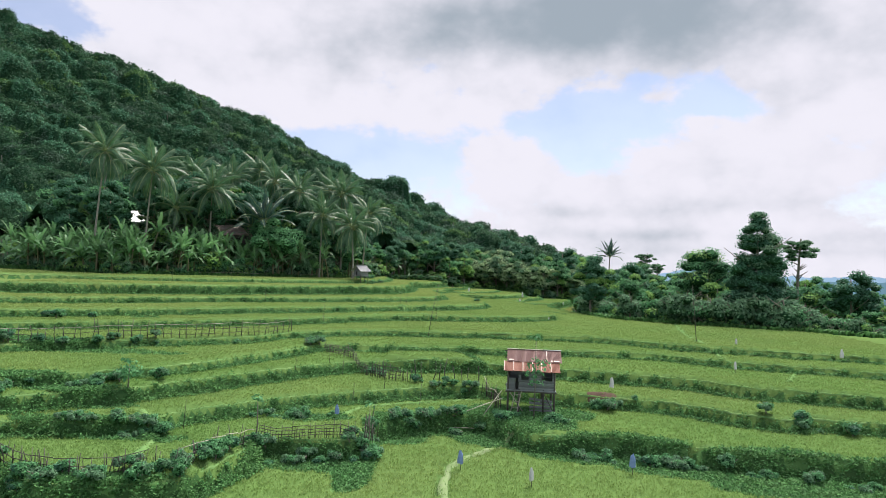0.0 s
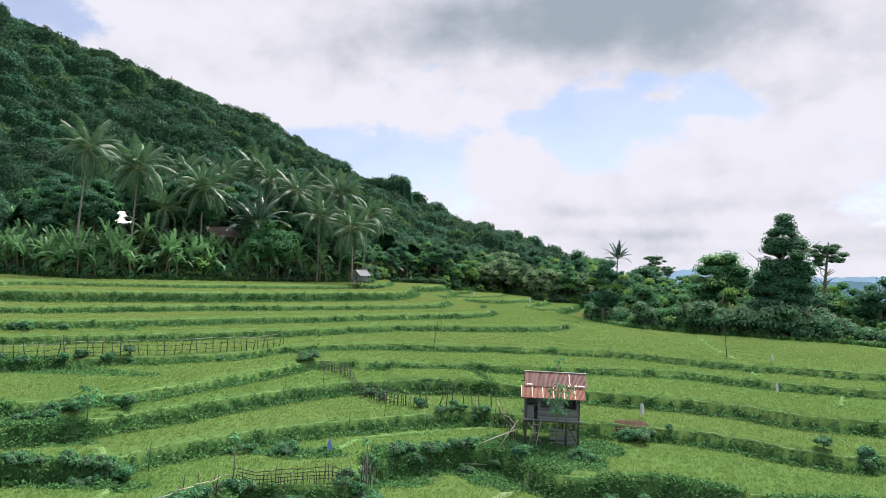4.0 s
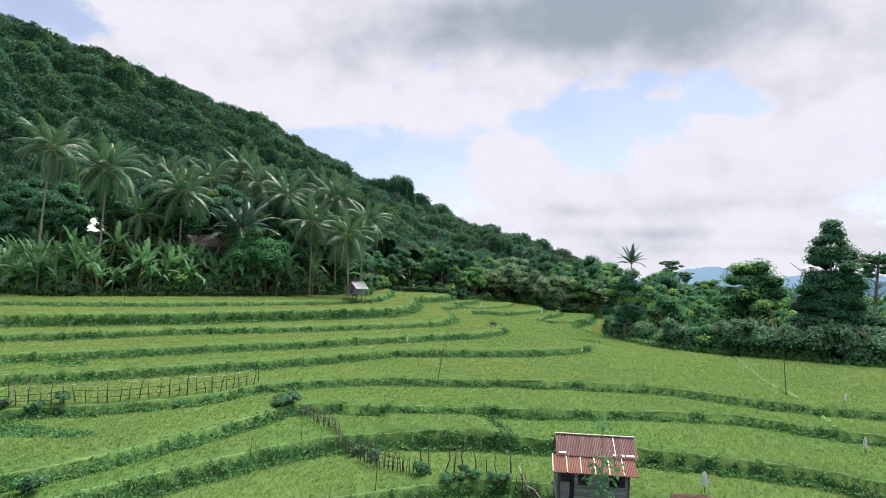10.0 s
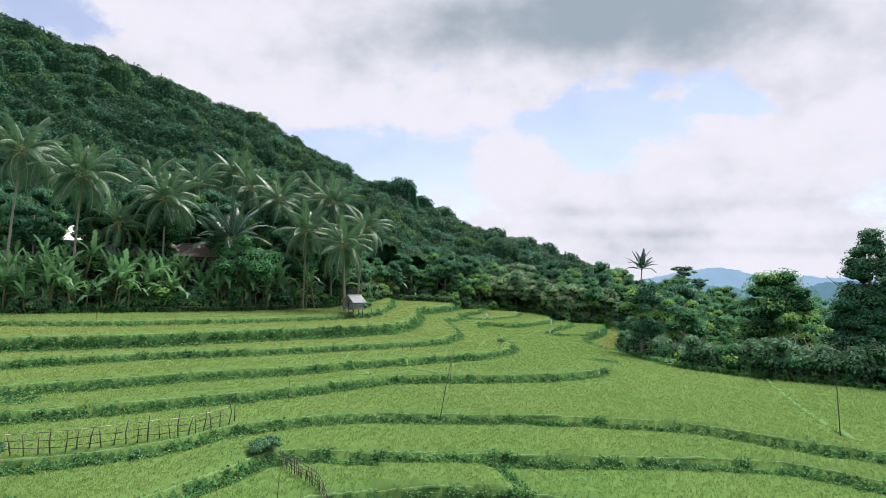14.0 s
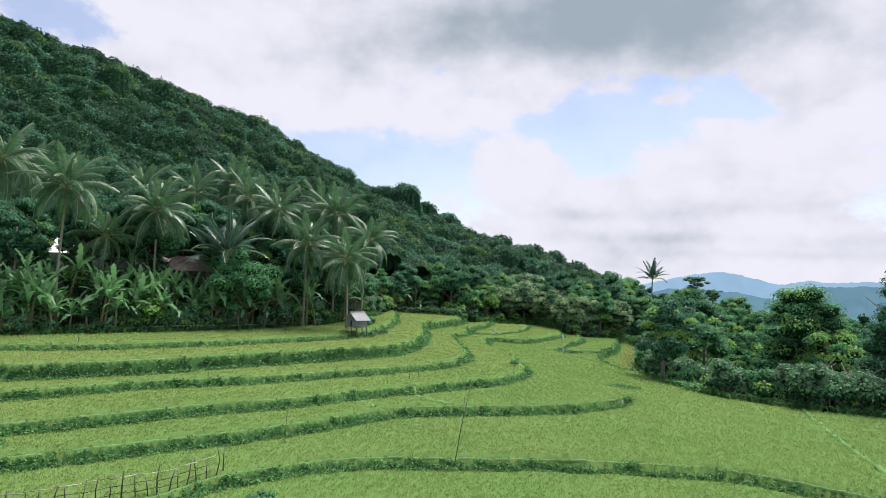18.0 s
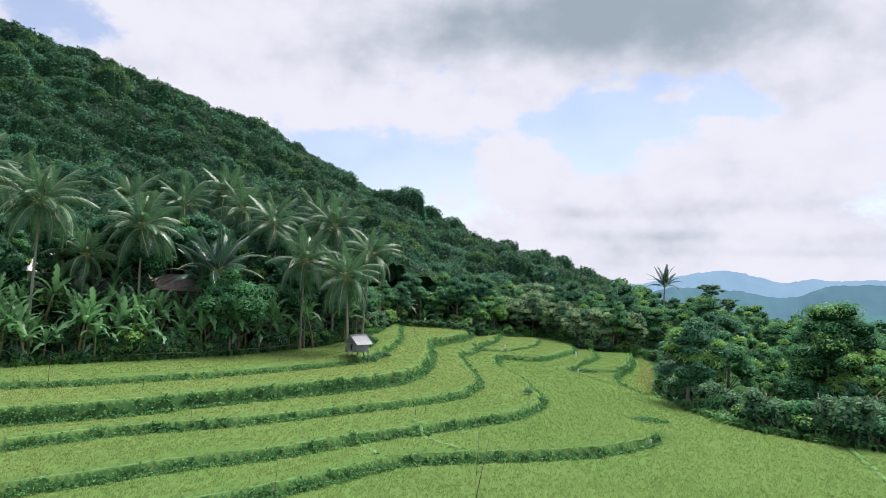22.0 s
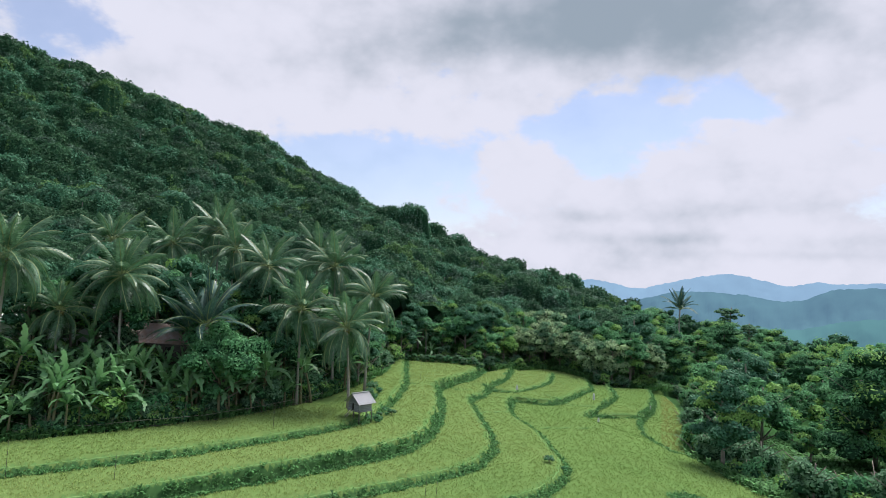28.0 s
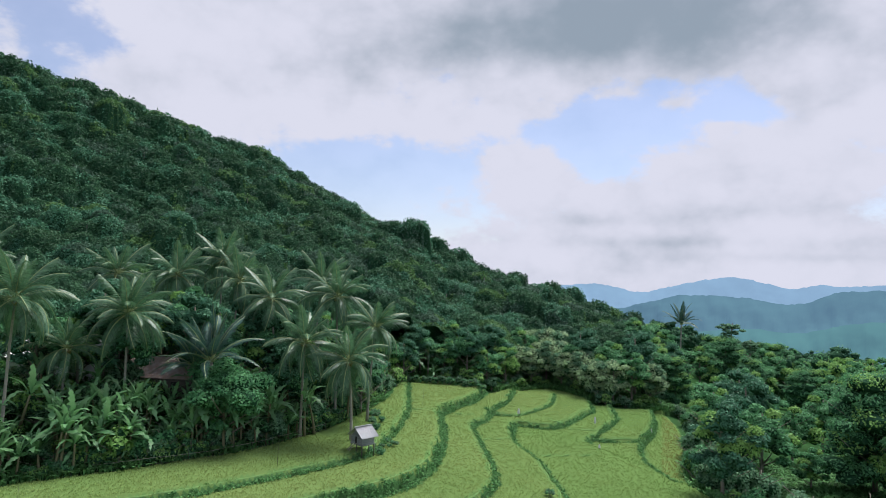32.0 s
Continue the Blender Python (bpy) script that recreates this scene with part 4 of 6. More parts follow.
def palm(x, y, top, count, seed, dark=False, size=1.0, lean=0.6, name="coconut_palm", label="tall coconut palm with grey trunk and drooping fronds", stiff=0.0):
    rng = np.random.default_rng(seed)
    z = ground_z(x, y) - 0.2
    h = top - z
    a = rng.uniform(0, 6.28)
    bx, by = -lean * math.cos(a) * h / 9, -lean * math.sin(a) * h / 9
    p = thing(name, label, "palm tree", pose(x + bx, y + by, z))
    s = np.linspace(0, 1, 9)
    pts = np.stack([-bx * s ** 1.6, -by * s ** 1.6, h * s], 1)
    part("trunk", tube_mesh("trunk", pts, (0.10 + 0.09 * (1 - s) ** 2 + 0.04 * (s < 0.06)) * (1.6 if dark else 1.0), M["palm_bark"], 8), p, "slender grey ringed trunk")
    for i in range(count):
        k = (i + 0.5) / count
        el = (84 - 78 * k if dark else 78 - 112 * k ** 0.95) + rng.uniform(-11, 11) + stiff * 6
        az = i * 137.5 + rng.uniform(-14, 14)
        pick = 0 if k < 0.25 else (1 if k < 0.65 else 2)
        sc = size * rng.uniform(0.85, 1.1) * (0.75 if k < 0.08 else 1.0)
        m = Matrix.Translation((-bx, -by, h)) @ pose(0, 0, 0, 0, 0, az) @ pose(0, 0, 0, rng.uniform(-25, 25), -el, 0) @ Matrix.Scale(sc, 4)
        part("frond", (FRONDS_DARK if dark else FRONDS)[pick], p, m=m)
    if not dark and size > 0.7:
        for i in range(7):
            part("coconut", NUT, p, "", Matrix.Translation((-bx + 0.28 * math.cos(i * 2.4), -by + 0.28 * math.sin(i * 2.4), h - 0.3 - 0.06 * (i % 4))))
    return p


PALMS = [(-38.5, 96.3, 21.2, 26, 1.05), (-43.7, 87.8, 22.7, 26, 1.1), (-50.4, 87.5, 25.2, 24, 1.05), (-21.8, 113, 22.8, 24, 1.05), (-23.0, 103.6, 18.2, 24, 1.0),
         (-18.1, 103.2, 16.5, 24, 1.0), (-17.0, 113, 19.3, 24, 1.05), (-28.2, 108, 22.6, 22, 1.0), (-37.3, 116, 27.0, 22, 1.0), (-41.3, 112, 25.0, 22, 1.0),
         (-43.0, 94.0, 18.0, 18, 0.85), (-57.0, 100, 26.0, 22, 1.0), (-33.5, 112, 24.5, 20, 0.95), (-25.5, 120, 24.5, 20, 1.0), (-46.5, 108, 25.0, 20, 1.0)]
for i, (x, y, top, n, size) in enumerate(PALMS):
    palm(x, y, top, n + 4, 100 + i, size=size * 1.12)
palm(-31.0, 98.6, 16.5, 24, 140, True, 1.15, 0.2, "sago_palm", "broad sago palm with dark stiff glossy fronds", 0.6)
palm(-33.4, 100.2, 15.8, 18, 141, True, 1.0, 0.2, "sago_palm", "broad sago palm with dark stiff glossy fronds", 0.6)
palm(43.8, 199.4, 15.5, 20, 142, True, 1.15, 0.2, "sago_palm", "solitary dark palm above the valley woods", 0.9)
palm(-14.0, 152, 12.2, 12, 143, False, 0.6, 0.3, "young_palm", "young palm with pale arching fronds", 0.5)
palm(62, 150, 6.0, 16, 144, True, 0.8, 0.2, "sago_palm", "dark palm half hidden in the valley woods", 0.7)


# ---- bananas ----
def banana_leaf(name, length, wide, arch, rng):
    """A paddle leaf along +x with a keeled midrib and torn edges."""
    n = 24
    V, F = [], []
    for i in range(n):
        s = i / (n - 1)
        x = length * (s - 0.18 * arch * s ** 2.5)
        z = length * (0.30 * s - 0.62 * arch * s ** 2.3)
        w = wide * max(0.03, math.sin(math.pi * min(1, max(0, (s - 0.10) / 0.9)) ** 0.8) ** 0.6)
        tear = rng.uniform(0.38, 1.10, 2)
        V += [(x, -w * tear[0], z + 0.10 * w - 0.25 * arch * w * s), (x, 0, z), (x, w * tear[1], z + 0.10 * w - 0.25 * arch * w * s)]
        if i:
            o = 3 * i - 3
            F += [(o, o + 1, o + 4, o + 3), (o + 1, o + 2, o + 5, o + 4)]
    return mesh_np(name, V, F, [M["banana"]])


rng_b = np.random.default_rng(8)
LEAVES = [banana_leaf("leaf", l, w, a, rng_b) for l, w, a in ((2.5, 0.27, 0.45), (2.7, 0.30, 0.9), (2.6, 0.29, 1.25), (2.1, 0.26, 0.7))]


def banana_proto(h, n, seed):
    rng = np.random.default_rng(seed)
    p = thing("banana_plant", "banana plant with broad torn green leaves", "banana plant", group="bananas below the palms")
    s = np.linspace(0, 1, 6)
    part("stem", tube_mesh("stem", np.stack([0.25 * s ** 2, 0.1 * s, h * s], 1), 0.14 - 0.07 * s, M["stem"], 7), p, "fibrous brown-green stem")
    for i in range(n):
        k = (i + 0.5) / n
        m = Matrix.Translation((0.25, 0.1, h - 0.05)) @ pose(0, 0, 0, 0, 0, i * 137.5 + rng.uniform(-20, 20)) @ pose(0, 0, 0, rng.uniform(-30, 30), -(78 - 70 * k + rng.uniform(-8, 8)), 0)
        part("leaf", LEAVES[int(k * 2.99) if rng.random() > 0.2 else 3], p, m=m @ Matrix.Scale(rng.uniform(0.85, 1.15), 4))
    return p


def bananas():
    rng = np.random.default_rng(33)
    protos = [banana_proto(h, n, s) for h, n, s in ((2.2, 8, 1), (2.8, 9, 2), (1.7, 7, 3), (3.3, 9, 4))]
    spots = []
    for i in range(150):
        x = rng.uniform(-72, -24.5)
        y = float(np.interp(x, FOOT[:, 0], FOOT[:, 1])) + rng.uniform(0.6, 10.0)
        spots.append((x, y))
    for i in range(100):
        x = rng.uniform(-62, -25)
        spots.append((x, float(np.interp(x, FOOT[:, 0], FOOT[:, 1])) + rng.uniform(0.5, 4.5)))
    spots += [(-24.4, 103.2), (-23.0, 104.6), (-25.2, 102.6), (-22.2, 105.8), (-23.8, 104.6), (-19.6, 112.5), (-20.2, 113.5), (-16.5, 151), (-12.5, 150)]
    for i, (x, y) in enumerate(spots):
        m = pose(x, y, ground_z(x, y) - 0.1, rng.uniform(-6, 6), rng.uniform(-6, 6), rng.uniform(0, 360)) @ Matrix.Scale(rng.uniform(0.85, 1.35), 4)
        if i < 4:
            protos[i].matrix_basis = m
        else:
            p = copy_thing(protos[i % 4], Matrix())
            p.matrix_basis = m


bananas()


# ---- broadleaf trees ----
def limb_set(base_h, height, reach, n, rng, r0):
    """Trunk and limbs joined: V, F quads."""
    s = np.linspace(0, 1, 7)
    bend = rng.normal(0, 0.25, 2)
    trunk = np.stack([bend[0] * s ** 2, bend[1] * s ** 2, height * 0.85 * s], 1)
    sets = [tube(trunk, r0 * (1 - 0.75 * s) + 0.02, 7)]
    for i in range(n):
        k = rng.uniform(base_h / height, 0.8)
        p = np.array([bend[0] * k ** 2, bend[1] * k ** 2, height * 0.85 * k])
        a = i * 2.4 + rng.uniform(-0.4, 0.4)
        l = reach * rng.uniform(0.55, 0.95)
        q = np.linspace(0, 1, 5)
        pts = p + np.stack([np.cos(a) * l * q, np.sin(a) * l * q, l * (0.55 * q + 0.1 * q ** 2)], 1)
        sets.append(tube(pts, r0 * 0.42 * (1 - k * 0.5) * (1 - 0.8 * q) + 0.012, 5))
    V, F = join([(v, f) for v, f in sets])
    return V, F


def quads_mesh(name, V, F, mat):
    F = np.concatenate([F[:, [0, 1, 2]], F[:, [0, 2, 3]]], 0)
    ok = (F[:, 0] != F[:, 1]) & (F[:, 1] != F[:, 2]) & (F[:, 0] != F[:, 2])
    return mesh_np(name, V, F[ok], [mat], None, True)


def tree_proto(label, kind, height, reach, leaf, seed, size=0.26, count=120, base=0.25, name="tree", tips=None):
    rng = np.random.default_rng(seed)
    t = thing(name, label, "tree")
    V, F = limb_set(height * base, height, reach * (0.5 if kind == "umbrella" else 1.0), 9, rng, 0.05 + height * 0.016)
    part("trunk", quads_mesh("trunk", V, F, M["bark"]), t, "grey-brown trunk and limbs")
    if kind == "round":
        c, r = lumps(rng, 34, reach * 0.85, reach * 0.85, height * (1 - base) * 0.40, reach * 0.2, reach * 0.36)
        c[:, 2] += height * (base + (1 - base) * 0.52)
        flat = 0.75
    elif kind == "tiers":
        cs, rs = [], []
        for k in range(9):
            f = (k + 0.3) / 9
            rad = reach * (1 - 0.7 * f ** 2) * rng.uniform(0.7, 1.1)
            m = int(10 - 5 * f)
            for j in range(m):
                a = j * 6.283 / m + rng.uniform(-0.4, 0.4)
                d = rad * rng.uniform(0.25, 1.0)
                cs.append((d * math.cos(a), d * math.sin(a), height * (base + (1 - base) * f * 0.95) + rng.uniform(-1.0, 1.0)))
                rs.append(reach * rng.uniform(0.26, 0.42))
        c, r = np.array(cs), np.array(rs)
        flat = 0.6
    elif kind == "layers":
        cs, rs = [], []
        for k in range(17):
            f = (k + 0.3) / 17
            rad = reach * (1.05 - 0.80 * f) * rng.uniform(0.85, 1.05)
            m = max(4, int(13 - 9 * f))
            for j in range(m):
                a = j * 6.283 / m + k * 1.1 + rng.uniform(-0.4, 0.4)
                d = rad * rng.uniform(0.4, 1.0) if f < 0.9 else 0.3
                cs.append((d * math.cos(a), d * math.sin(a), height * (base + (1 - base) * f) - 0.10 * d + rng.uniform(-0.9, 0.9)))
                rs.append(reach * rng.uniform(0.26, 0.40) * (1.1 - 0.45 * f))
        c, r = np.array(cs), np.array(rs)
        flat = 0.62
    elif kind == "umbrella":
        c, r = lumps(rng, 30, reach * 0.95, reach * 0.95, height * 0.13, reach * 0.16, reach * 0.28, 0.3)
        c[:, 2] += height * 0.77
        flat = 0.5
    else:                                # shrub
        c, r = lumps(rng, 12, reach * 0.75, reach * 0.75, height * 0.36, reach * 0.3, reach * 0.5, 0.2)
        c[:, 2] += height * 0.5
        flat = 0.85
    part("crown", crown_mesh("crown", M[leaf], c, r, count, size, rng, flat, tips and M[tips]), t)
    return t


def set_down(t, x, y, turn=0.0, scale=1.0, sink=0.15):
    t.matrix_basis = pose(x, y, ground_z(x, y) - sink, 0, 0, turn) @ Matrix.Scale(scale, 4)
    return t


def another(t, x, y, turn=0.0, scale=1.0, sink=0.15):
    c = copy_thing(t, Matrix())
    return set_down(c, x, y, turn, scale, sink)


mango = set_down(tree_proto("dense round dark-green tree beside the bananas", "round", 9.4, 4.6, "leaf_a", 51, 0.15, 420, 0.10, tips="leaf_a"), -29.4, 98.6, 0, 1.04)
field_tree = set_down(tree_proto("broad dark tree with yellow-green tips at the field edge", "round", 12.0, 4.7, "leaf_c", 52, 0.18, 300, 0.2, tips="leaf_b"), 20.8, 105.0, 0, 0.9)
tier_tree = set_down(tree_proto("large bright-green tree with foliage in flat tiers", "tiers", 15.5, 6.6, "leaf_a", 53, 0.18, 260, 0.18, tips="leaf_b"), 43.5, 118.5)
tall_tree = set_down(tree_proto("tall dark tree with layered drooping foliage", "layers", 18.5, 5.6, "leaf_c", 54, 0.15, 210, 0.12, tips="leaf_e"), 42.0, 92.5)
airy_tree = set_down(tree_proto("slender tree with a thin flat crown", "umbrella", 18.5, 3.4, "leaf_e", 55, 0.14, 170, 0.6), 49.5, 97.0)
olive_tree = set_down(tree_proto("scrubby olive-brown tree beyond the fields", "round", 9.6, 4.4, "leaf_d", 56, 0.2, 210, 0.1, tips="leaf_e"), 6.0, 170.0)
green_tree = set_down(tree_proto("leafy mid-green tree in the woods", "round", 11.0, 4.6, "leaf_a", 57, 0.2, 190, 0.15, tips="leaf_b"), 30.0, 118.0)
dark_tree = set_down(tree_proto("dense dark-green tree in the woods", "round", 12.5, 4.8, "leaf_c", 58, 0.2, 190, 0.15, tips="leaf_a"), 32.0, 128.0)
pale_tree = set_down(tree_proto("yellow-green tree in the woods", "round", 10.0, 4.4, "leaf_b", 59, 0.2, 190, 0.15, tips="leaf_a"), 44.0, 112.0)
shrub = set_down(tree_proto("leafy green shrub at the field edge", "shrub", 2.6, 1.7, "leaf_a", 60, 0.13, 90, 0.1, "shrub", "leaf_b"), 25.5, 98.0)
shrub_c = set_down(tree_proto("yellow-green leafy shrub under the palms", "shrub", 3.0, 1.8, "leaf_b", 62, 0.15, 90, 0.1, "leafy_bush", "leaf_a"), -33.0, 95.5)
shrub_b = set_down(tree_proto("grey-green leafy shrub at the field edge", "shrub", 3.4, 2.0, "leaf_e", 61, 0.13, 130, 0.1, "evergreen_bush", "leaf_a"), 28.0, 94.5)


def wood_edges():
    rng = np.random.default_rng(77)
    # the scrubby row behind the far terraces
    for x, off, k, s in ((-15.5, 5, 2, .75), (-11, 4.5, 1, .7), (-7, 6, 2, .8), (-3.5, 5, 1, .75), (0, 4, 3, .7), (2.5, 7, 0, .8), (5, 3.5, 0, .85), (8, 4.5, 0, .9), (10.5, 3.2, 0, .85), (13, 4.8, 0, .95), (15.5, 3.2, 0, .8), (18.5, 4, 0, 1.0), (22, 5, 1, .85), (25.5, 4, 0, .9), (29, 5, 1, 1.0), (33, 5, 2, 1.0), (-9, 11, 1, .9), (-2, 11, 2, .9), (4, 11, 1, .9), (9, 10, 0, 1.0), (14, 10, 2, .9), (19, 10, 1, 1.0), (24, 11, 2, 1.0), (29, 12, 1, 1.1), (35, 10, 3, .9)):
        another((olive_tree, green_tree, dark_tree, pale_tree)[k], x, float(np.interp(x, FOOT[:, 0], FOOT[:, 1])) + off, rng.uniform(0, 360), s * rng.uniform(0.9, 1.1))
    # pale scrub at the foot of that row
    for i in range(44):
        x = rng.uniform(-12, 34)
        another((shrub_c, shrub, shrub_b)[int(rng.integers(0, 3))], x, float(np.interp(x, FOOT[:, 0], FOOT[:, 1])) + rng.uniform(0.8, 4.0), rng.uniform(0, 360), rng.uniform(0.35, 0.9))
    # the woods on the falling ground
    taken = [(20.8, 105), (43.5, 118.5), (42, 92.5), (49.5, 97)]
    tries = 0
    while len(taken) < 84 and tries < 6000:
        tries += 1
        x, y = rng.uniform(24, 125), rng.uniform(60, 215)
        if x > 12 + 0.72 * y:
            continue
        r = float(sample(np.array([x]), np.array([y]), LR)[0][0])
        if r < 3.5 or min((x - a) ** 2 + (y - b) ** 2 for a, b in taken) < 5.6 ** 2:
            continue
        if 22 < x < 34 and 104 < y < 126:
            continue
        low = 30 < x < 62 and r < 24 and y < 118          # saplings before the large trees
        taken.append((x, y))
        kind = (green_tree, dark_tree, green_tree, pale_tree, tier_tree, green_tree)[int(rng.integers(0, 6))]
        s = rng.uniform(0.75, 1.05) * (0.72 if kind is tier_tree else 1)
        another(kind, x, y, rng.uniform(0, 360), s * (0.55 if low else 1.08))
    another(airy_tree, 51.8, 190, 40, 0.95)
    another(airy_tree, 52.5, 180, 130, 0.85)
    another(airy_tree, 60.0, 84.0, 130, 0.8)
    # shrubs along the field edge
    line = EDGE_LINE[(EDGE_LINE[:, 1] > 60) & (EDGE_LINE[:, 1] < 150)]
    for i in range(150):
        a = line[int(rng.integers(0, len(line) - 1))]
        b = line[min(len(line) - 1, int(np.argmin(np.abs(line[:, 1] - a[1]))) + 1)]
        k = rng.random()
        x, y = a[0] + (b[0] - a[0]) * k + rng.uniform(0.5, 8.0) ** 1.0, a[1] + (b[1] - a[1]) * k + rng.uniform(0.8, 3.0)
        another((shrub, shrub_b)[int(rng.integers(0, 2))], x, y, rng.uniform(0, 360), rng.uniform(0.35, 1.7))
    # shrubs at the foot of the bananas and palms
    for i in range(190):
        x = rng.uniform(-74, -17.5)
        y = float(np.interp(x, FOOT[:, 0], FOOT[:, 1])) + rng.uniform(0.6, 13.0)
        another((shrub, shrub_b, shrub, shrub_c)[int(rng.integers(0, 4))], x, y, rng.uniform(0, 360), rng.uniform(0.5, 1.35))
    for i in range(80):
        x = rng.uniform(-66, -20)
        y = float(np.interp(x, FOOT[:, 0], FOOT[:, 1])) + rng.uniform(0.3, 3.0)
        another((shrub, shrub_b, shrub)[int(rng.integers(0, 3))], x, y, rng.uniform(0, 360), rng.uniform(0.4, 0.9))
    for i in range(34):
        y = rng.uniform(108, 150)
        another((shrub, shrub_b, shrub_c)[int(rng.integers(0, 3))], float(np.interp(y, (105, 110, 121, 140, 150), (-23.6, -22.0, -19.6, -18.4, -17))) - rng.uniform(0.3, 6), y, rng.uniform(0, 360), rng.uniform(0.6, 1.4))
    # dark trees that close the gaps between the palms
    for x, off, k, s in ((-52, 8, 2, .7), (-47, 13, 2, .9), (-56, 12, 1, .9), (-43.5, 17, 2, .95), (-40, 12, 2, .8), (-35.5, 14, 2, .9), (-32.5, 9.5, 2, .75), (-29, 13, 2, .9), (-26, 6.5, 2, .7), (-24.5, 12, 1, .85), (-22, 5, 2, .7), (-20.5, 9, 2, .8), (-62, 9, 2, .8), (-66, 13, 1, .9), (-59, 6, 2, .6), (-31, 19, 2, 1.0), (-38, 20, 1, 1.0)):
        another((olive_tree, green_tree, dark_tree)[k], x, float(np.interp(x, FOOT[:, 0], FOOT[:, 1])) + off, rng.uniform(0, 360), s)
    for x, y, k, s in ((-17.6, 146.5, 2, .6), (-20.5, 144, 1, .7), (-24, 136, 2, .8), (-26, 128, 1, .8), (-33.5, 104, 1, .7), (-45, 99, 1, .75), (-55, 96, 2, .8), (-60, 101, 1, .8), (-26, 108, 2, .8), (-23, 118, 1, .8), (-40, 106.5, 2, .75), (-19.5, 118, 2, .7), (-31, 108, 1, .8), (-48, 96.5, 0, .6), (-65, 104, 2, .9), (-21.2, 121, 1, .7)):
        another((olive_tree, green_tree, dark_tree)[k], x, y, rng.uniform(0, 360), s)


wood_edges()


def weed_clumps():
    """Small bushes on the near banks, along the brush fences and round the hut."""
    rng = np.random.default_rng(91)
    proto = []
    for leaf, tips, seed in (("leaf_a", "leaf_e", 1), ("leaf_a", "leaf_c", 2), ("leaf_e", "leaf_a", 3)):
        r2 = np.random.default_rng(seed)
        t = thing("bush", "low weedy bush on a terrace bank", "bush", group="bushes on the terrace banks")
        V, F = limb_set(0.1, 0.8, 0.5, 5, r2, 0.03)
        part("stem", quads_mesh("stem", V, F, M["bark"]), t)
        c, r = lumps(r2, 8, 0.55, 0.55, 0.32, 0.2, 0.34, 0.2)
        c[:, 2] += 0.5
        part("crown", crown_mesh("crown", M[leaf], c, r, 120, 0.065, r2, 0.85, M[tips]), t)
        proto.append(t)
    spots = []
    for line, n in (([(-22.5, 27.6), (-18.2, 26.0), (-12.6, 27.4), (-11.0, 31.6)], 26), ([(-10.8, 33.6), (-7.5, 34.0), (-4.9, 34.4), (-4.4, 38.5)], 22), ([(-4, 40.2), (-1, 41.2), (2.5, 42.6), (4, 41.2), (7.5, 41.5)], 26),
                    ([(-26, 35), (-22.5, 37.6), (-19, 40.6)], 12), ([(-22, 33), (-18.5, 33.4), (-15.5, 34)], 14), ([(-12.2, 38.6), (-9.5, 39.6), (-7.6, 40)], 12), ([(8, 37), (13, 36), (20, 34), (27, 31.5)], 26),
                    ([(-6.8, 50.5), (-6.2, 50.2)], 3), ([(-3, 47.8), (0, 48.4), (2.6, 48.2)], 8), ([(-35, 44), (-29, 48.2), (-23, 51.6), (-19, 54.6)], 16), ([(-38, 55.5), (-34, 58)], 6), ([(2.8, 96), (4.2, 99)], 2),
                    ([(-13, 57.2), (-11.5, 57.2)], 3), ([(9.5, 45.9), (14, 45.2), (20, 41.6), (27, 40.4)], 12), ([(-17.5, 119), (-16.5, 108), (-17, 104)], 10), ([(-14.8, 101.5), (-14.2, 104.5), (-13.8, 107)], 8)):
        P = line_points(line, 0.05)
        for k in range(n):
            x, y = P[int(rng.integers(0, len(P)))]
            spots.append((x + rng.normal(0, 0.45), y + rng.normal(0, 0.35)))
    for i, (x, y) in enumerate(spots):
        m = pose(x, y, ground_z(x, y) - 0.08, 0, 0, rng.uniform(0, 360)) @ Matrix.Scale(rng.uniform(0.5, 1.15), 4)
        t = proto[i] if i < 3 else copy_thing(proto[int(rng.integers(0, 3))], Matrix())
        t.matrix_basis = m
    # a clipped hedge row behind the far terraces
    for i in range(22):
        k = i / 21
        x, y = -17.5 + 13.5 * k, 148.3 - 4.0 * k
        another((shrub, shrub_b)[i % 2], x + rng.uniform(-.3, .3), y + rng.uniform(-.4, .4), rng.uniform(0, 360), rng.uniform(0.4, 0.6))


def line_points(pts, step):
    P = np.array(pts, float)
    L = np.r_[0, np.cumsum(np.hypot(*np.diff(P, axis=0).T))]
    s = np.arange(0, L[-1] + 0.01, step)
    return np.stack([np.interp(s, L, P[:, 0]), np.interp(s, L, P[:, 1])], 1)


weed_clumps()


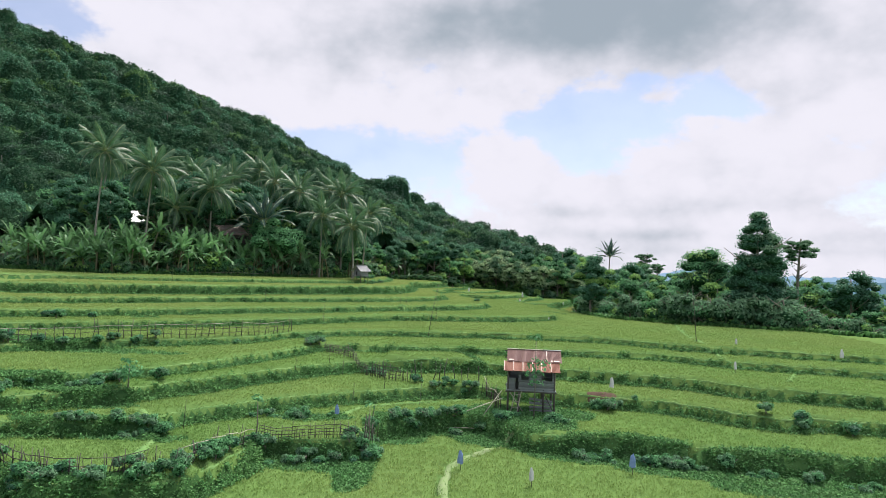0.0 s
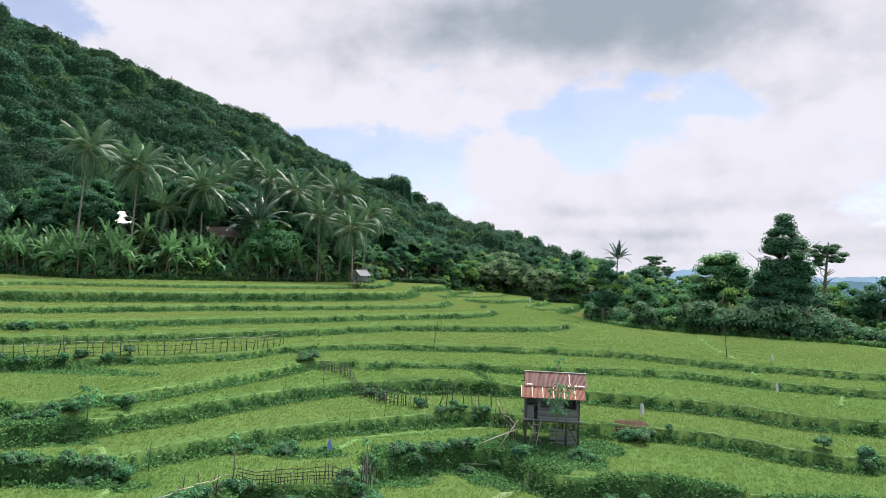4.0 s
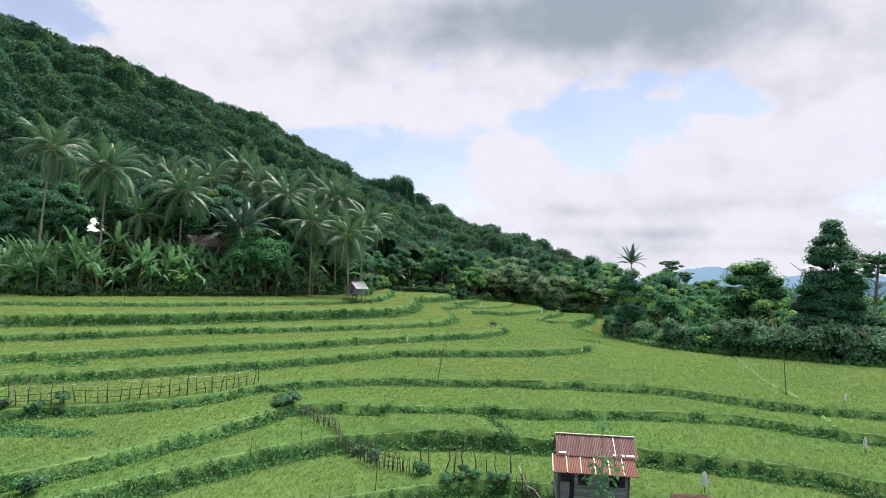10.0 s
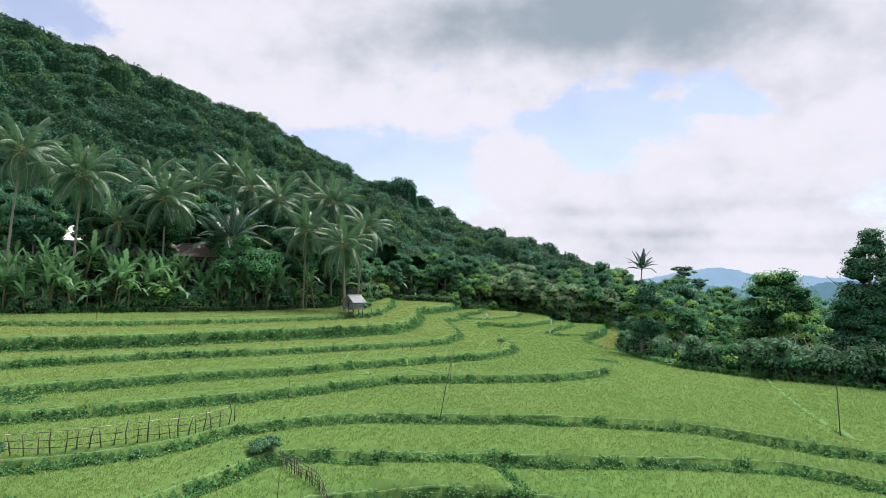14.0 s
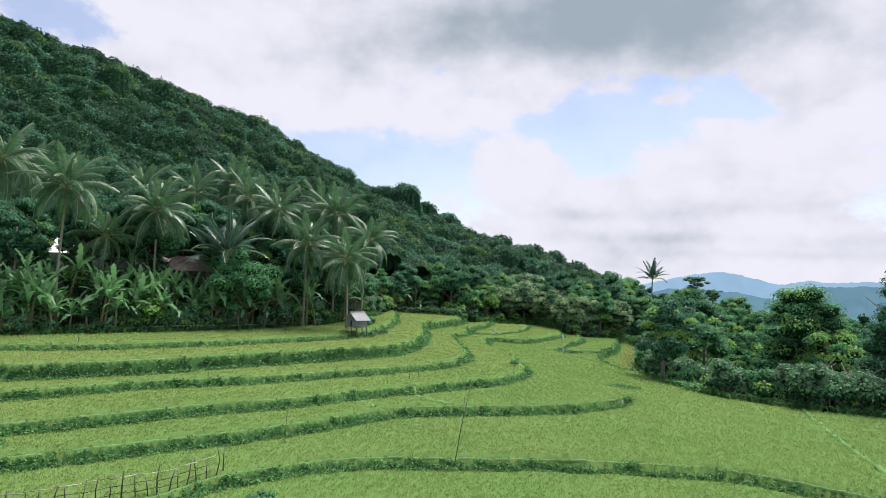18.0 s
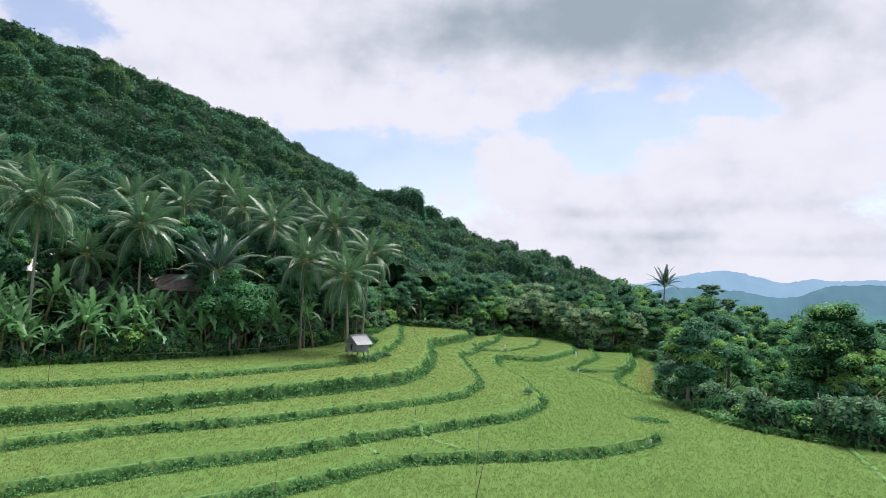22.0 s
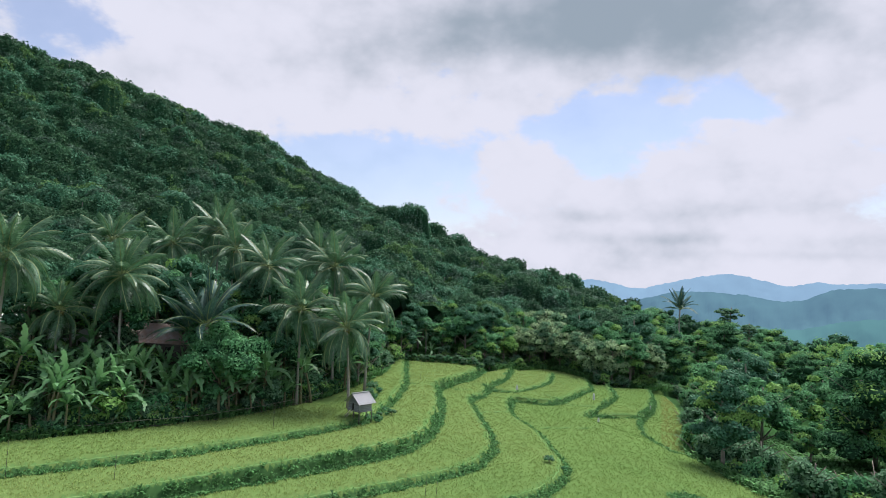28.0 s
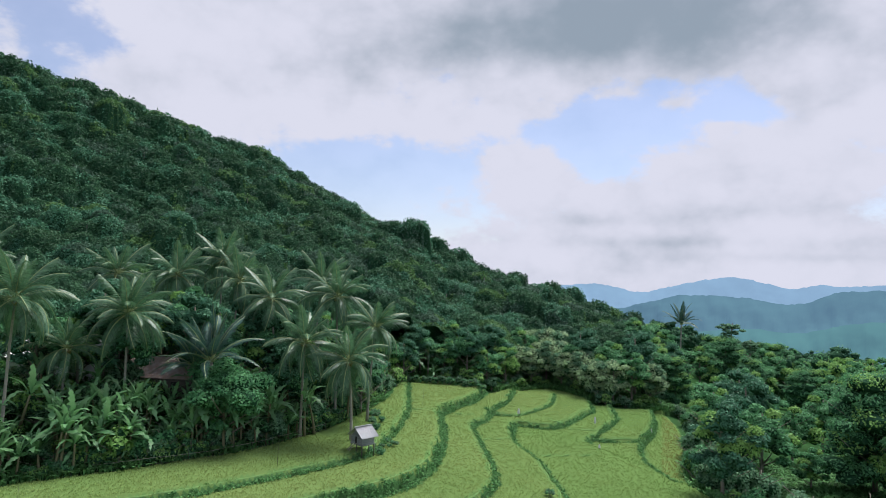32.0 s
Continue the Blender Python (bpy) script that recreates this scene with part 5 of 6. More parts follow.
# ---- far mountains ----
def mountains():
    # distance haze is painted in: dark slopes that emit a bluish glow
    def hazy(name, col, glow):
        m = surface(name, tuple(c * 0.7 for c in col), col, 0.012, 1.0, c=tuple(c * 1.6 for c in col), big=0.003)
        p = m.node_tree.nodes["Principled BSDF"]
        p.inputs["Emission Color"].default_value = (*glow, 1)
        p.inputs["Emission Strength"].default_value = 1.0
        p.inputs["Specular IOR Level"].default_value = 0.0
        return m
    far_m, mid_m, near_m = hazy("far_haze_glow", (0.03, 0.05, 0.06), (0.175, 0.260, 0.370)), hazy("mid_haze_glow", (0.03, 0.06, 0.055), (0.060, 0.107, 0.168)), hazy("valley_haze_glow", (0.03, 0.07, 0.055), (0.05, 0.10, 0.14))
    rows = [
        ("far_mountains", "distant mountain range with painted blue haze", far_m, 4300, 700, [(-8, -0.6), (3, -0.7), (6.3, -0.35), (9.5, -0.12), (12.8, -0.9), (15.4, -0.15), (18.4, .52), (20.1, .66), (21.7, .27), (24.1, -.32), (25.9, .36), (26.7, .0), (30.1, .28), (36, .1), (48, -.4)]),
        ("middle_mountains", "forested mountain ridge beyond the valley, blue with painted haze", mid_m, 3300, 600, [(-8, -3), (5, -2.9), (11.4, -2.1), (15.9, -.85), (20.1, -.92), (24.1, -1.5), (27.0, -.25), (30.1, -.15), (36, -.3), (48, -.8)]),
        ("valley_hills", "wooded hills in the valley with painted haze", near_m, 2300, 600, [(-8, -5), (8, -4.6), (16, -3.9), (21, -3.3), (24, -3.6), (28, -2.5), (32, -2.2), (40, -2.4), (48, -2.6)]),
    ]
    for name, label, mat, dist, deep, prof in rows:
        az = np.linspace(-8, 48, 260)
        el = np.interp(az, *np.array(prof).T)
        el = np.convolve(np.pad(el, 4, mode="edge"), np.ones(9) / 9, "valid")
        wob = 0.07 * waves(az * 9, az * 0 + dist, 4.0) + 0.045 * waves(az * 33, az * 0 + dist, 3.0)
        top = 26 + dist * np.tan(np.radians(el + wob))
        rows_ = 14
        V = []
        for k in range(rows_):
            f = k / (rows_ - 1)
            d = dist - deep * (1 - f) + 60 * waves(az * 3, az * 0 + k * 2.0, 3.0) * (1 - f)
            z = -330 + (top + 330) * (f ** 0.8) + (1 - f) * f * 90 * waves(az * 8, az * 0 + k * 1.5, 3.0)
            V.append(np.stack([d * np.sin(np.radians(az)), d * np.cos(np.radians(az)), z], 1))
        V = np.concatenate(V)
        idx = np.arange(rows_ * 260).reshape(rows_, 260)
        F = np.stack([idx[:-1, :-1], idx[:-1, 1:], idx[1:, 1:], idx[1:, :-1]], -1).reshape(-1, 4)
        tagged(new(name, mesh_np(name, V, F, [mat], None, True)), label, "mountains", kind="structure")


mountains()


# ---- huts, houses, fences, poles ----
M["wood"] = surface("weathered_wood", (0.20, 0.21, 0.21), (0.33, 0.345, 0.34), 3.0, 0.85, 0.5, 20.0, per_object=0.25, stretch=(0.6, 0.6, 3), c=(0.14, 0.155, 0.16), big=1.0)
M["post"] = surface("old_post", (0.055, 0.052, 0.044), (0.12, 0.11, 0.09), 4.0, 0.9, 0.5, 25.0, per_object=0.3)
M["bamboo"] = surface("dry_bamboo", (0.27, 0.26, 0.19), (0.42, 0.40, 0.31), 5.0, 0.7, 0.3, 20.0, per_object=0.25)
M["rust"] = surface("rusty_roof", (0.17, 0.055, 0.035), (0.27, 0.10, 0.065), 2.5, 0.7, 0.3, 30.0, metal=0.1, c=(0.30, 0.15, 0.11), big=0.8, per_object=0.12)
M["rust_pale"] = surface("faded_red_roof", (0.19, 0.11, 0.105), (0.27, 0.165, 0.155), 2.0, 0.65, 0.2, 30.0, metal=0.1, c=(0.17, 0.09, 0.08), big=1.0, per_object=0.1, stretch=(3, 0.4, 0.4))
M["zinc"] = surface("zinc_sheet", (0.36, 0.37, 0.39), (0.5, 0.51, 0.53), 2.0, 0.4, 0.1, 20.0, metal=0.5, c=(0.45, 0.44, 0.44), big=0.8)
M["zinc_old"] = surface("old_zinc_sheet", (0.30, 0.26, 0.24), (0.46, 0.42, 0.40), 2.0, 0.5, 0.2, 20.0, metal=0.3, c=(0.33, 0.22, 0.18), big=1.2)
# near-black for panels in doorways and windows: interior shade put into colour
M["dark"] = surface("painted_dark_inside", (0.012, 0.012, 0.012), (0.02, 0.02, 0.02), 3.0, 0.9)
M["plastic_white"] = surface("white_plastic", (0.72, 0.73, 0.74), (0.82, 0.82, 0.83), 6.0, 0.35, 0.3, 20.0, through_=0.3)
M["plastic_blue"] = surface("blue_plastic", (0.20, 0.31, 0.60), (0.32, 0.43, 0.70), 6.0, 0.35, 0.3, 20.0, through_=0.2)
M["mud"] = surface("bare_earth", (0.07, 0.04, 0.028), (0.11, 0.065, 0.045), 4.0, 0.95, 0.8, 18.0)
M["plaster"] = surface("white_plaster", (0.70, 0.71, 0.72), (0.80, 0.80, 0.80), 2.0, 0.8, 0.1, 30.0)


def sheet_mesh(name, wide, deep, mat, wave=0.076, high=0.018, thick=0.004):
    """A corrugated sheet: x across the waves, y down the slope from 0 to -deep."""
    n = max(6, int(wide / wave * 6))
    xs = np.linspace(0, wide, n)
    zs = high * np.sin(xs / wave * 2 * math.pi)
    V, F = [], []
    for lift in (0, thick):
        for yy in (0.0, -deep):
            V += [(x, yy, z + lift) for x, z in zip(xs, zs)]
    for i in range(n - 1):
        F += [(2 * n + i, 3 * n + i, 3 * n + i + 1, 2 * n + i + 1), (i, i + 1, n + i + 1, n + i), (n + i, n + i + 1, 3 * n + i + 1, 3 * n + i), (i, 2 * n + i, 2 * n + i + 1, i + 1)]
    F += [(0, n, 3 * n, 2 * n), (n - 1, 3 * n - 1, 4 * n - 1, 2 * n - 1)]
    return mesh_np(name, V, F, [mat])


def beam(name, a, b, r, mat, parent, label="", sides=6, taper=1.0):
    a, b = np.array(a, float), np.array(b, float)
    mid = (a + b) / 2 + np.random.default_rng(int(abs(a.sum() * 977)) % 99991).normal(0, r * 0.5, 3)
    return part(name, tube_mesh(name, [a, mid, b], [r, r * (1 + taper) / 2, r * taper], mat, sides), parent, label)


def slab(name, size, at, mat, parent, label="", turn=(0, 0, 0), bevel=0.008):
    bm = bmesh.new()
    box(bm, *size, Matrix())
    if bevel:
        bmesh.ops.bevel(bm, geom=bm.edges[:], offset=bevel, segments=1, affect="EDGES")
    return part(name, from_bm(name, bm, mat), parent, label, pose(*at, *turn))


def field_hut():
    x0, y0 = 3.95, 43.95
    g = ground_z(5.5, 45) - 0.05
    h = thing("field_hut", "wooden stilt hut with a rusty corrugated roof among rice", "hut", pose(x0, y0, 0, 0, 0, -3.5))
    W, D, floor_z, eave = 3.2, 2.7, 2.05, 3.42
    for px in (0.0, 0.78, 2.45, W):
        for py in (0.0, D):
            beam("post", (px, py, g - 0.3), (px, py, eave + (0.1 if px in (0.0, W) else -1.3)), 0.07, M["post"], h, sides=6)
    slab("floor", (W + 0.25, D + 0.2, 0.07), (W / 2, D / 2, floor_z - 0.035), M["wood"], h, "plank floor")
    for py in (0.0, D):
        beam("floor_beam", (-0.2, py, floor_z - 0.14), (W + 0.2, py, floor_z - 0.14), 0.06, M["post"], h)
    # plank walls with the openings left out: front, back and two sides
    rows = 7
    for k in range(rows):
        z = floor_z + 0.09 + k * 0.175
        low = k < 4
        for yy, full in ((-0.03, False), (D + 0.03, True)):
            spans = [(0.0, W)] if (low or full) else [(0.7, 0.86), (1.42, 2.3), (3.04, W)]
            if low and not full:
                spans = [(0.72, W)]
            for a, b in spans:
                slab("plank", (b - a, 0.025, 0.168), ((a + b) / 2, yy, z), M["wood"], h, turn=(2.0, 0, 0.15 * (k % 3 - 1)), bevel=0)
        for xx in (-0.03, W + 0.03):
            slab("plank", (0.025, D, 0.168), (xx, D / 2, z), M["wood"], h, turn=(0, 2.0, 0), bevel=0)
    slab("door", (0.42, 0.03, 0.80), (0.27, -0.035, floor_z + 0.42), M["wood"], h, "grey plank door leaf", bevel=0.004)
    slab("door", (0.16, 0.03, 0.80), (0.60, -0.035, floor_z + 0.42), M["dark"], h, "black strip standing in for shade in the door gap", bevel=0.004)
    # roof: ridge, upper faded sheets, lower rusty sheets, back slope
    rz, ry, ey = 4.60, 1.85, -0.45
    up_len = 1.42
    ang = -math.degrees(math.atan2(rz - eave, ry - ey))
    slope = math.hypot(rz - eave, ry - ey)
    sw = 0.66
    for i in range(6):
        x = -0.12 + i * 0.635
        part("roof_sheet", sheet_mesh("roof_sheet", sw, up_len + 0.1, M["rust_pale"]), h, "faded red corrugated sheet", pose(x, ry, rz + 0.015, -ang, 0, 0) @ Matrix.Translation((0, 0, 0.03 + 0.002 * (i % 2))))
        part("roof_sheet", sheet_mesh("roof_sheet", sw - 0.05, slope - up_len + 0.02, M["rust"]), h, "rust-red corrugated sheet", pose(x - 0.18 + i * 0.012, ry, rz, -ang, 0, 0) @ Matrix.Translation((0, -up_len, 0.0)))
        part("roof_sheet", sheet_mesh("roof_sheet", sw, 1.5, M["rust_pale"]), h, "faded red corrugated sheet", pose(x + sw, ry, rz + 0.015, -ang + 4, 0, 180) @ Matrix.Translation((0, 0, 0.03 + 0.002 * (i % 2))))
        slab("batten", (0.05, slope - up_len, 0.012), (x - 0.19 + i * 0.012, ry - (up_len + (slope - up_len) / 2) * math.cos(radians(-ang)), rz - (up_len + (slope - up_len) / 2) * math.sin(radians(-ang)) + 0.03), M["zinc_old"], h, "pale bare sheet edge", (-ang, 0, 0), 0)
    slab("batten", (0.05, up_len, 0.012), (2.68, ry - up_len / 2 * math.cos(radians(-ang)), rz - up_len / 2 * math.sin(radians(-ang)) + 0.075), M["zinc_old"], h, "pale sheet edge", (-ang, 0, 0), 0)
    for a, b, mt in ((-0.14, 2.5, "bamboo"), (2.5, 3.75, "zinc")):
        slab("ridge_cap", (b - a, 0.16, 0.03), ((a + b) / 2, ry, rz + 0.075), M[mt], h, "pale ridge capping", bevel=0.004)
    for x, w in ((0.0, 0.36), (2.55, 0.16), (2.95, 0.14), (3.15, 0.4)):
        slab("patch", (w, 0.14, 0.02), (x + w / 2, ry - up_len * math.cos(radians(-ang)) + 0.05, rz - up_len * math.sin(radians(-ang)) + 0.10), M["zinc_old"], h, "bare metal patch", (-ang, 0, 3), 0.003)
    for y, z in ((ey + 0.12, eave - 0.0), (ry, rz - 0.05), (1.85 + 1.3, 3.85)):
        beam("purlin", (-0.3, y, z - 0.03), (W + 0.4, y, z - 0.03), 0.04, M["post"], h)
    # ladder and lumber below
    for dx in (0.0, 0.45):
        beam("ladder_rail", (0.1 + dx, -0.9, g), (0.5 + dx, 0.0, floor_z), 0.03, M["bamboo"], h)
    for k in range(4):
        f = (k + 0.6) / 4.4
        beam("rung", (0.1 + 0.4 * f, -0.9 + 0.9 * f, g + (floor_z - g) * f), (0.55 + 0.4 * f, -0.9 + 0.9 * f, g + (floor_z - g) * f), 0.022, M["bamboo"], h)
    for k in range(4):
        slab("board", (1.6, 0.05, 0.16), (2.3, 0.3 + 0.03 * k, g + 0.35 + 0.24 * k), M["wood"], h, turn=(0, 3 * (k - 1), 0), bevel=0)
    beam("brace", (0.0, 0.0, floor_z), (1.1, 0.05, g + 0.2), 0.035, M["bamboo"], h)
    beam("brace", (2.45, 0.05, floor_z - 0.1), (3.2, 0.0, g + 0.3), 0.03, M["post"], h)
    return h


field_hut()


def far_hut():
    x, y = -15.9, 100.4
    g = ground_z(x, y)
    h = thing("granary_hut", "small thatched-looking plank hut on stilts by the rice", "hut", pose(x, y, 0, 0, 0, -42))
    z0 = 8.78
    W, D = 1.75, 1.5
    for px in (-W / 2, 0, W / 2):
        for py in (-D / 2, D / 2):
            beam("post", (px, py, g - 0.4), (px, py, z0 + 0.1), 0.055, M["post"], h)
    slab("floor", (W + 0.2, D + 0.2, 0.08), (0, 0, z0), M["wood"], h)
    for k in range(4):
        z = z0 + 0.13 + k * 0.17
        for yy in (-D / 2, D / 2):
            for a, b in (((-W / 2, -0.28), (0.02, W / 2)) if yy < 0 else ((-W / 2, W / 2),)):
                slab("plank", (b - a, 0.03, 0.16), ((a + b) / 2, yy, z), M["wood"], h, bevel=0)
        for xx in (-W / 2, W / 2):
            slab("plank", (0.03, D, 0.16), (xx, 0, z), M["wood"], h, bevel=0)
    slab("door", (0.3, 0.02, 0.66), (-0.13, -D / 2 + 0.05, z0 + 0.38), M["dark"], h, "black panel standing in for shade in the doorway", bevel=0)
    rz, ez = z0 + 1.66, z0 + 0.74
    for s, turn in ((1, 90), (-1, -90)):
        slope = math.hypot(rz - ez, 1.25)
        ang = math.degrees(math.atan2(rz - ez, 1.25))
        for i in range(4):
            part("roof_sheet", sheet_mesh("roof_sheet", 0.54, slope, M["zinc"]), h, "grey weathered metal sheet", pose(0, 0, rz + 0.004 * i, 0, 0, turn) @ pose(-1.04 + i * 0.52, 0, 0, ang, 0, 0))
    for yy in (-D / 2, D / 2):
        bm = bmesh.new()
        vs = [bm.verts.new(v) for v in ((-W / 2, yy, z0 + 0.74), (W / 2, yy, z0 + 0.74), (0, yy, rz - 0.12), (-W / 2, yy + 0.03, z0 + 0.74), (W / 2, yy + 0.03, z0 + 0.74), (0, yy + 0.03, rz - 0.12))]
        for f in ((0, 1, 2), (5, 4, 3), (0, 3, 4, 1), (1, 4, 5, 2), (2, 5, 3, 0)):
            bm.faces.new([vs[i] for i in f])
        part("gable", from_bm("gable", bm, M["wood"]), h)
    slab("ridge_cap", (0.22, 2.15, 0.03), (0, 0, rz + 0.06), M["zinc"], h, "bent ridge sheet", bevel=0)
    for dx in (-0.35, 0.05):
        beam("ladder_rail", (dx - 0.3, -1.75, g), (dx, -0.78, z0 + 0.1), 0.03, M["bamboo"], h)
    for k in range(4):
        f = (k + 0.5) / 4
        beam("rung", (-0.65 + 0.3 * f, -1.75 + 0.97 * f, g + (z0 - g) * f), (-0.25 + 0.3 * f, -1.75 + 0.97 * f, g + (z0 - g) * f), 0.022, M["bamboo"], h)
    return h


far_hut()


def house(x, y, turn, W, D, wall_h, rise, roof, wall, label, zfix=None):
    g = ground_z(x, y) if zfix is None else zfix
    h = thing("house", label, "house", pose(x, y, g, 0, 0, turn))
    for yy, s in ((-D / 2, 1), (D / 2, 1)):
        slab("wall", (W, 0.12, wall_h), (0, yy, wall_h / 2), M[wall], h, bevel=0)
    for xx in (-W / 2, W / 2):
        bm = bmesh.new()
        q = [(-D / 2 + 0.07, 0), (D / 2 - 0.07, 0), (D / 2 - 0.07, wall_h), (0, wall_h + rise - 0.1), (-D / 2 + 0.07, wall_h)]
        a = [bm.verts.new((xx - 0.06, p, r)) for p, r in q]
        b = [bm.verts.new((xx + 0.06, p, r)) for p, r in q]
        bm.faces.new(a[::-1])
        bm.faces.new(b)
        for i in range(5):
            bm.faces.new([a[i], a[(i + 1) % 5], b[(i + 1) % 5], b[i]])
        part("wall", from_bm("wall", bm, M[wall]), h)
    run = D / 2 + 0.6
    drop = rise * run / (D / 2)
    slope, ang = math.hypot(run, drop), math.degrees(math.atan2(drop, run))
    n = int((W + 1.0) / 0.8) + 1
    for t in (0, 180):
        for i in range(n):
            part("roof_sheet", sheet_mesh("roof_sheet", 0.84, slope, M[roof], 0.2, 0.03), h, "", pose(0, 0, wall_h + rise + 0.05 + 0.004 * (i % 2), 0, 0, t) @ pose(-(W + 1.0) / 2 + i * 0.8, 0, 0, ang, 0, 0))
    for wx in (-W / 4, W / 4):
        w = part("window", from_bm("window", _frame(0.9, 1.0), M["post"]), h, "", pose(wx, -D / 2 - 0.08, wall_h * 0.55))
        slab("pane", (0.78, 0.02, 0.88), (0, 0.02, 0), M["dark"], w, bevel=0)
    slab("door", (0.85, 0.05, 2.0), (0, -D / 2 - 0.07, 1.0), M["post"], h, "brown plank door", bevel=0.005)
    return h


def _frame(w, h):
    bm = bmesh.new()
    for sx in (-1, 1):
        box(bm, 0.07, 0.06, h, Matrix.Translation((sx * w / 2, 0, 0)))
        box(bm, w - 0.07, 0.06, 0.07, Matrix.Translation((0, 0, sx * (h / 2 - 0.035))))
    return bm


house(-49.6, 104.0, 8, 9.0, 6.0, 3.0, 1.7, "zinc", "plaster", "village house with a bright zinc roof among palms", 13.4)
house(-37.2, 103.0, -4, 7.5, 5.0, 2.4, 1.4, "zinc_old", "post", "low house with a rusty grey roof behind bananas", 12.4)
house(-19.6, 151.5, -30, 5.0, 4.4, 2.4, 1.6, "rust", "wood", "small house with a red metal roof in the trees", 8.6)


def stake_mesh(h, seed, r=0.033):
    rng = np.random.default_rng(seed)
    b = rng.normal(0, 0.04, (3, 2)) * h
    return tube_mesh("post", [(0, 0, -0.25), (b[0][0], b[0][1], h * 0.5), (b[1][0], b[1][1], h)], [r, r * 0.9, r * 0.6], M["post"], 5)


STAKES = [stake_mesh(h, i) for i, h in enumerate((1.1, 1.25, 0.95, 1.4))]
STICKS = [stake_mesh(h, 30 + i, 0.026) for i, h in enumerate((0.9, 1.05, 0.8, 1.2))]


def fence(name, label, pts, step, height, rails, seed, tight=False, rail_mat="bamboo", jitter=0.1):
    """Stakes along a plan line with rails between bends; tight: a woven brush fence of close sticks."""
    rng = np.random.default_rng(seed)
    f = thing(name, label, "fence", pose(pts[0][0], pts[0][1], ground_z(*pts[0])))
    o = f.matrix_basis.translation
    P = line_points(pts, step)
    for i, (x, y) in enumerate(P):
        z = ground_z(x, y)
        x, y = x + rng.uniform(-jitter, jitter) * 0.5, y + rng.uniform(-jitter, jitter) * 0.5
        data = (STICKS if tight else STAKES)[int(rng.integers(0, 4))]
        part("stake", data, f, m=pose(x - o.x, y - o.y, z - o.z, rng.uniform(-7, 7), rng.uniform(-7, 7), rng.uniform(0, 360)) @ Matrix.Scale(height * rng.uniform(0.8, 1.2), 4))
    Q = line_points(pts, step * (6 if tight else 2))
    for k in range(rails):
        up = height * (0.25 + 0.7 * k / max(1, rails - 1)) if rails > 1 else height * 0.85
        for a, b in zip(Q[:-1], Q[1:]):
            za, zb = ground_z(*a), ground_z(*b)
            e = rng.uniform(-0.05, 0.05, 2)
            beam("rail", (a[0] - o.x, a[1] - o.y, za - o.z + up + e[0]), (b[0] - o.x, b[1] - o.y, zb - o.z + up + e[1]), 0.021, M[rail_mat if k == rails - 1 else "post"], f, sides=5)
    return f


fence("bamboo_fence", "long bamboo rail fence along a terrace edge", [(-40, 40.6), (-33, 45), (-26, 50.5), (-21.5, 53), (-18, 56.5), (-15.9, 60.6)], 0.6, 1.15, 3, 1)
fence("woven_fence", "dark woven stick fence crossing the paddies", [(-11.9, 56.9), (-9.2, 53.6), (-6.8, 50.6)], 0.22, 0.85, 4, 2, True, "post")
fence("woven_fence", "dark woven stick fence crossing the paddies", [(-6.6, 50.3), (-5.0, 49.1), (-3.3, 48.2)], 0.17, 1.05, 4, 3, True, "post")
fence("stake_fence", "row of bare stakes on the terrace edge", [(-2.9, 48.2), (-0.5, 48.9), (2.4, 48.8)], 0.62, 1.15, 0, 4)
fence("brush_fence", "tumbled brushwood fence beside the hut", [(2.4, 48.6), (3.0, 47.2), (3.4, 45.6), (3.2, 44.4)], 0.18, 0.95, 3, 5, True, "bamboo", 0.5)
fence("brush_fence", "brushwood fence along the lowest paddies", [(-22.5, 28.2), (-20.8, 27.8), (-18.2, 26.6), (-15.5, 26.8), (-12.6, 27.9)], 0.22, 0.95, 3, 6, True, "post", 0.5)
fence("brush_fence", "leaning brushwood fence with rails", [(-12.4, 28.2), (-11.0, 31.6), (-10.6, 34.3)], 0.5, 0.9, 3, 7, False, "bamboo", 0.5)
fence("woven_fence", "grey woven stick fence on the paddy edge", [(-10.6, 34.5), (-7.5, 35.0), (-4.9, 35.4)], 0.15, 0.75, 4, 8, True, "post")
fence("brush_fence", "leaning brushwood fence post cluster", [(-4.9, 35.5), (-4.7, 37.4), (-4.5, 39.2)], 0.4, 1.1, 2, 9, False, "post", 0.4)
fence("wire_fence", "thin rail fence below the banana grove", [(-46, 87.3), (-42, 88.2), (-38, 89.2), (-32, 92.7), (-26, 99.6), (-21, 108.5)], 2.4, 0.75, 2, 10)


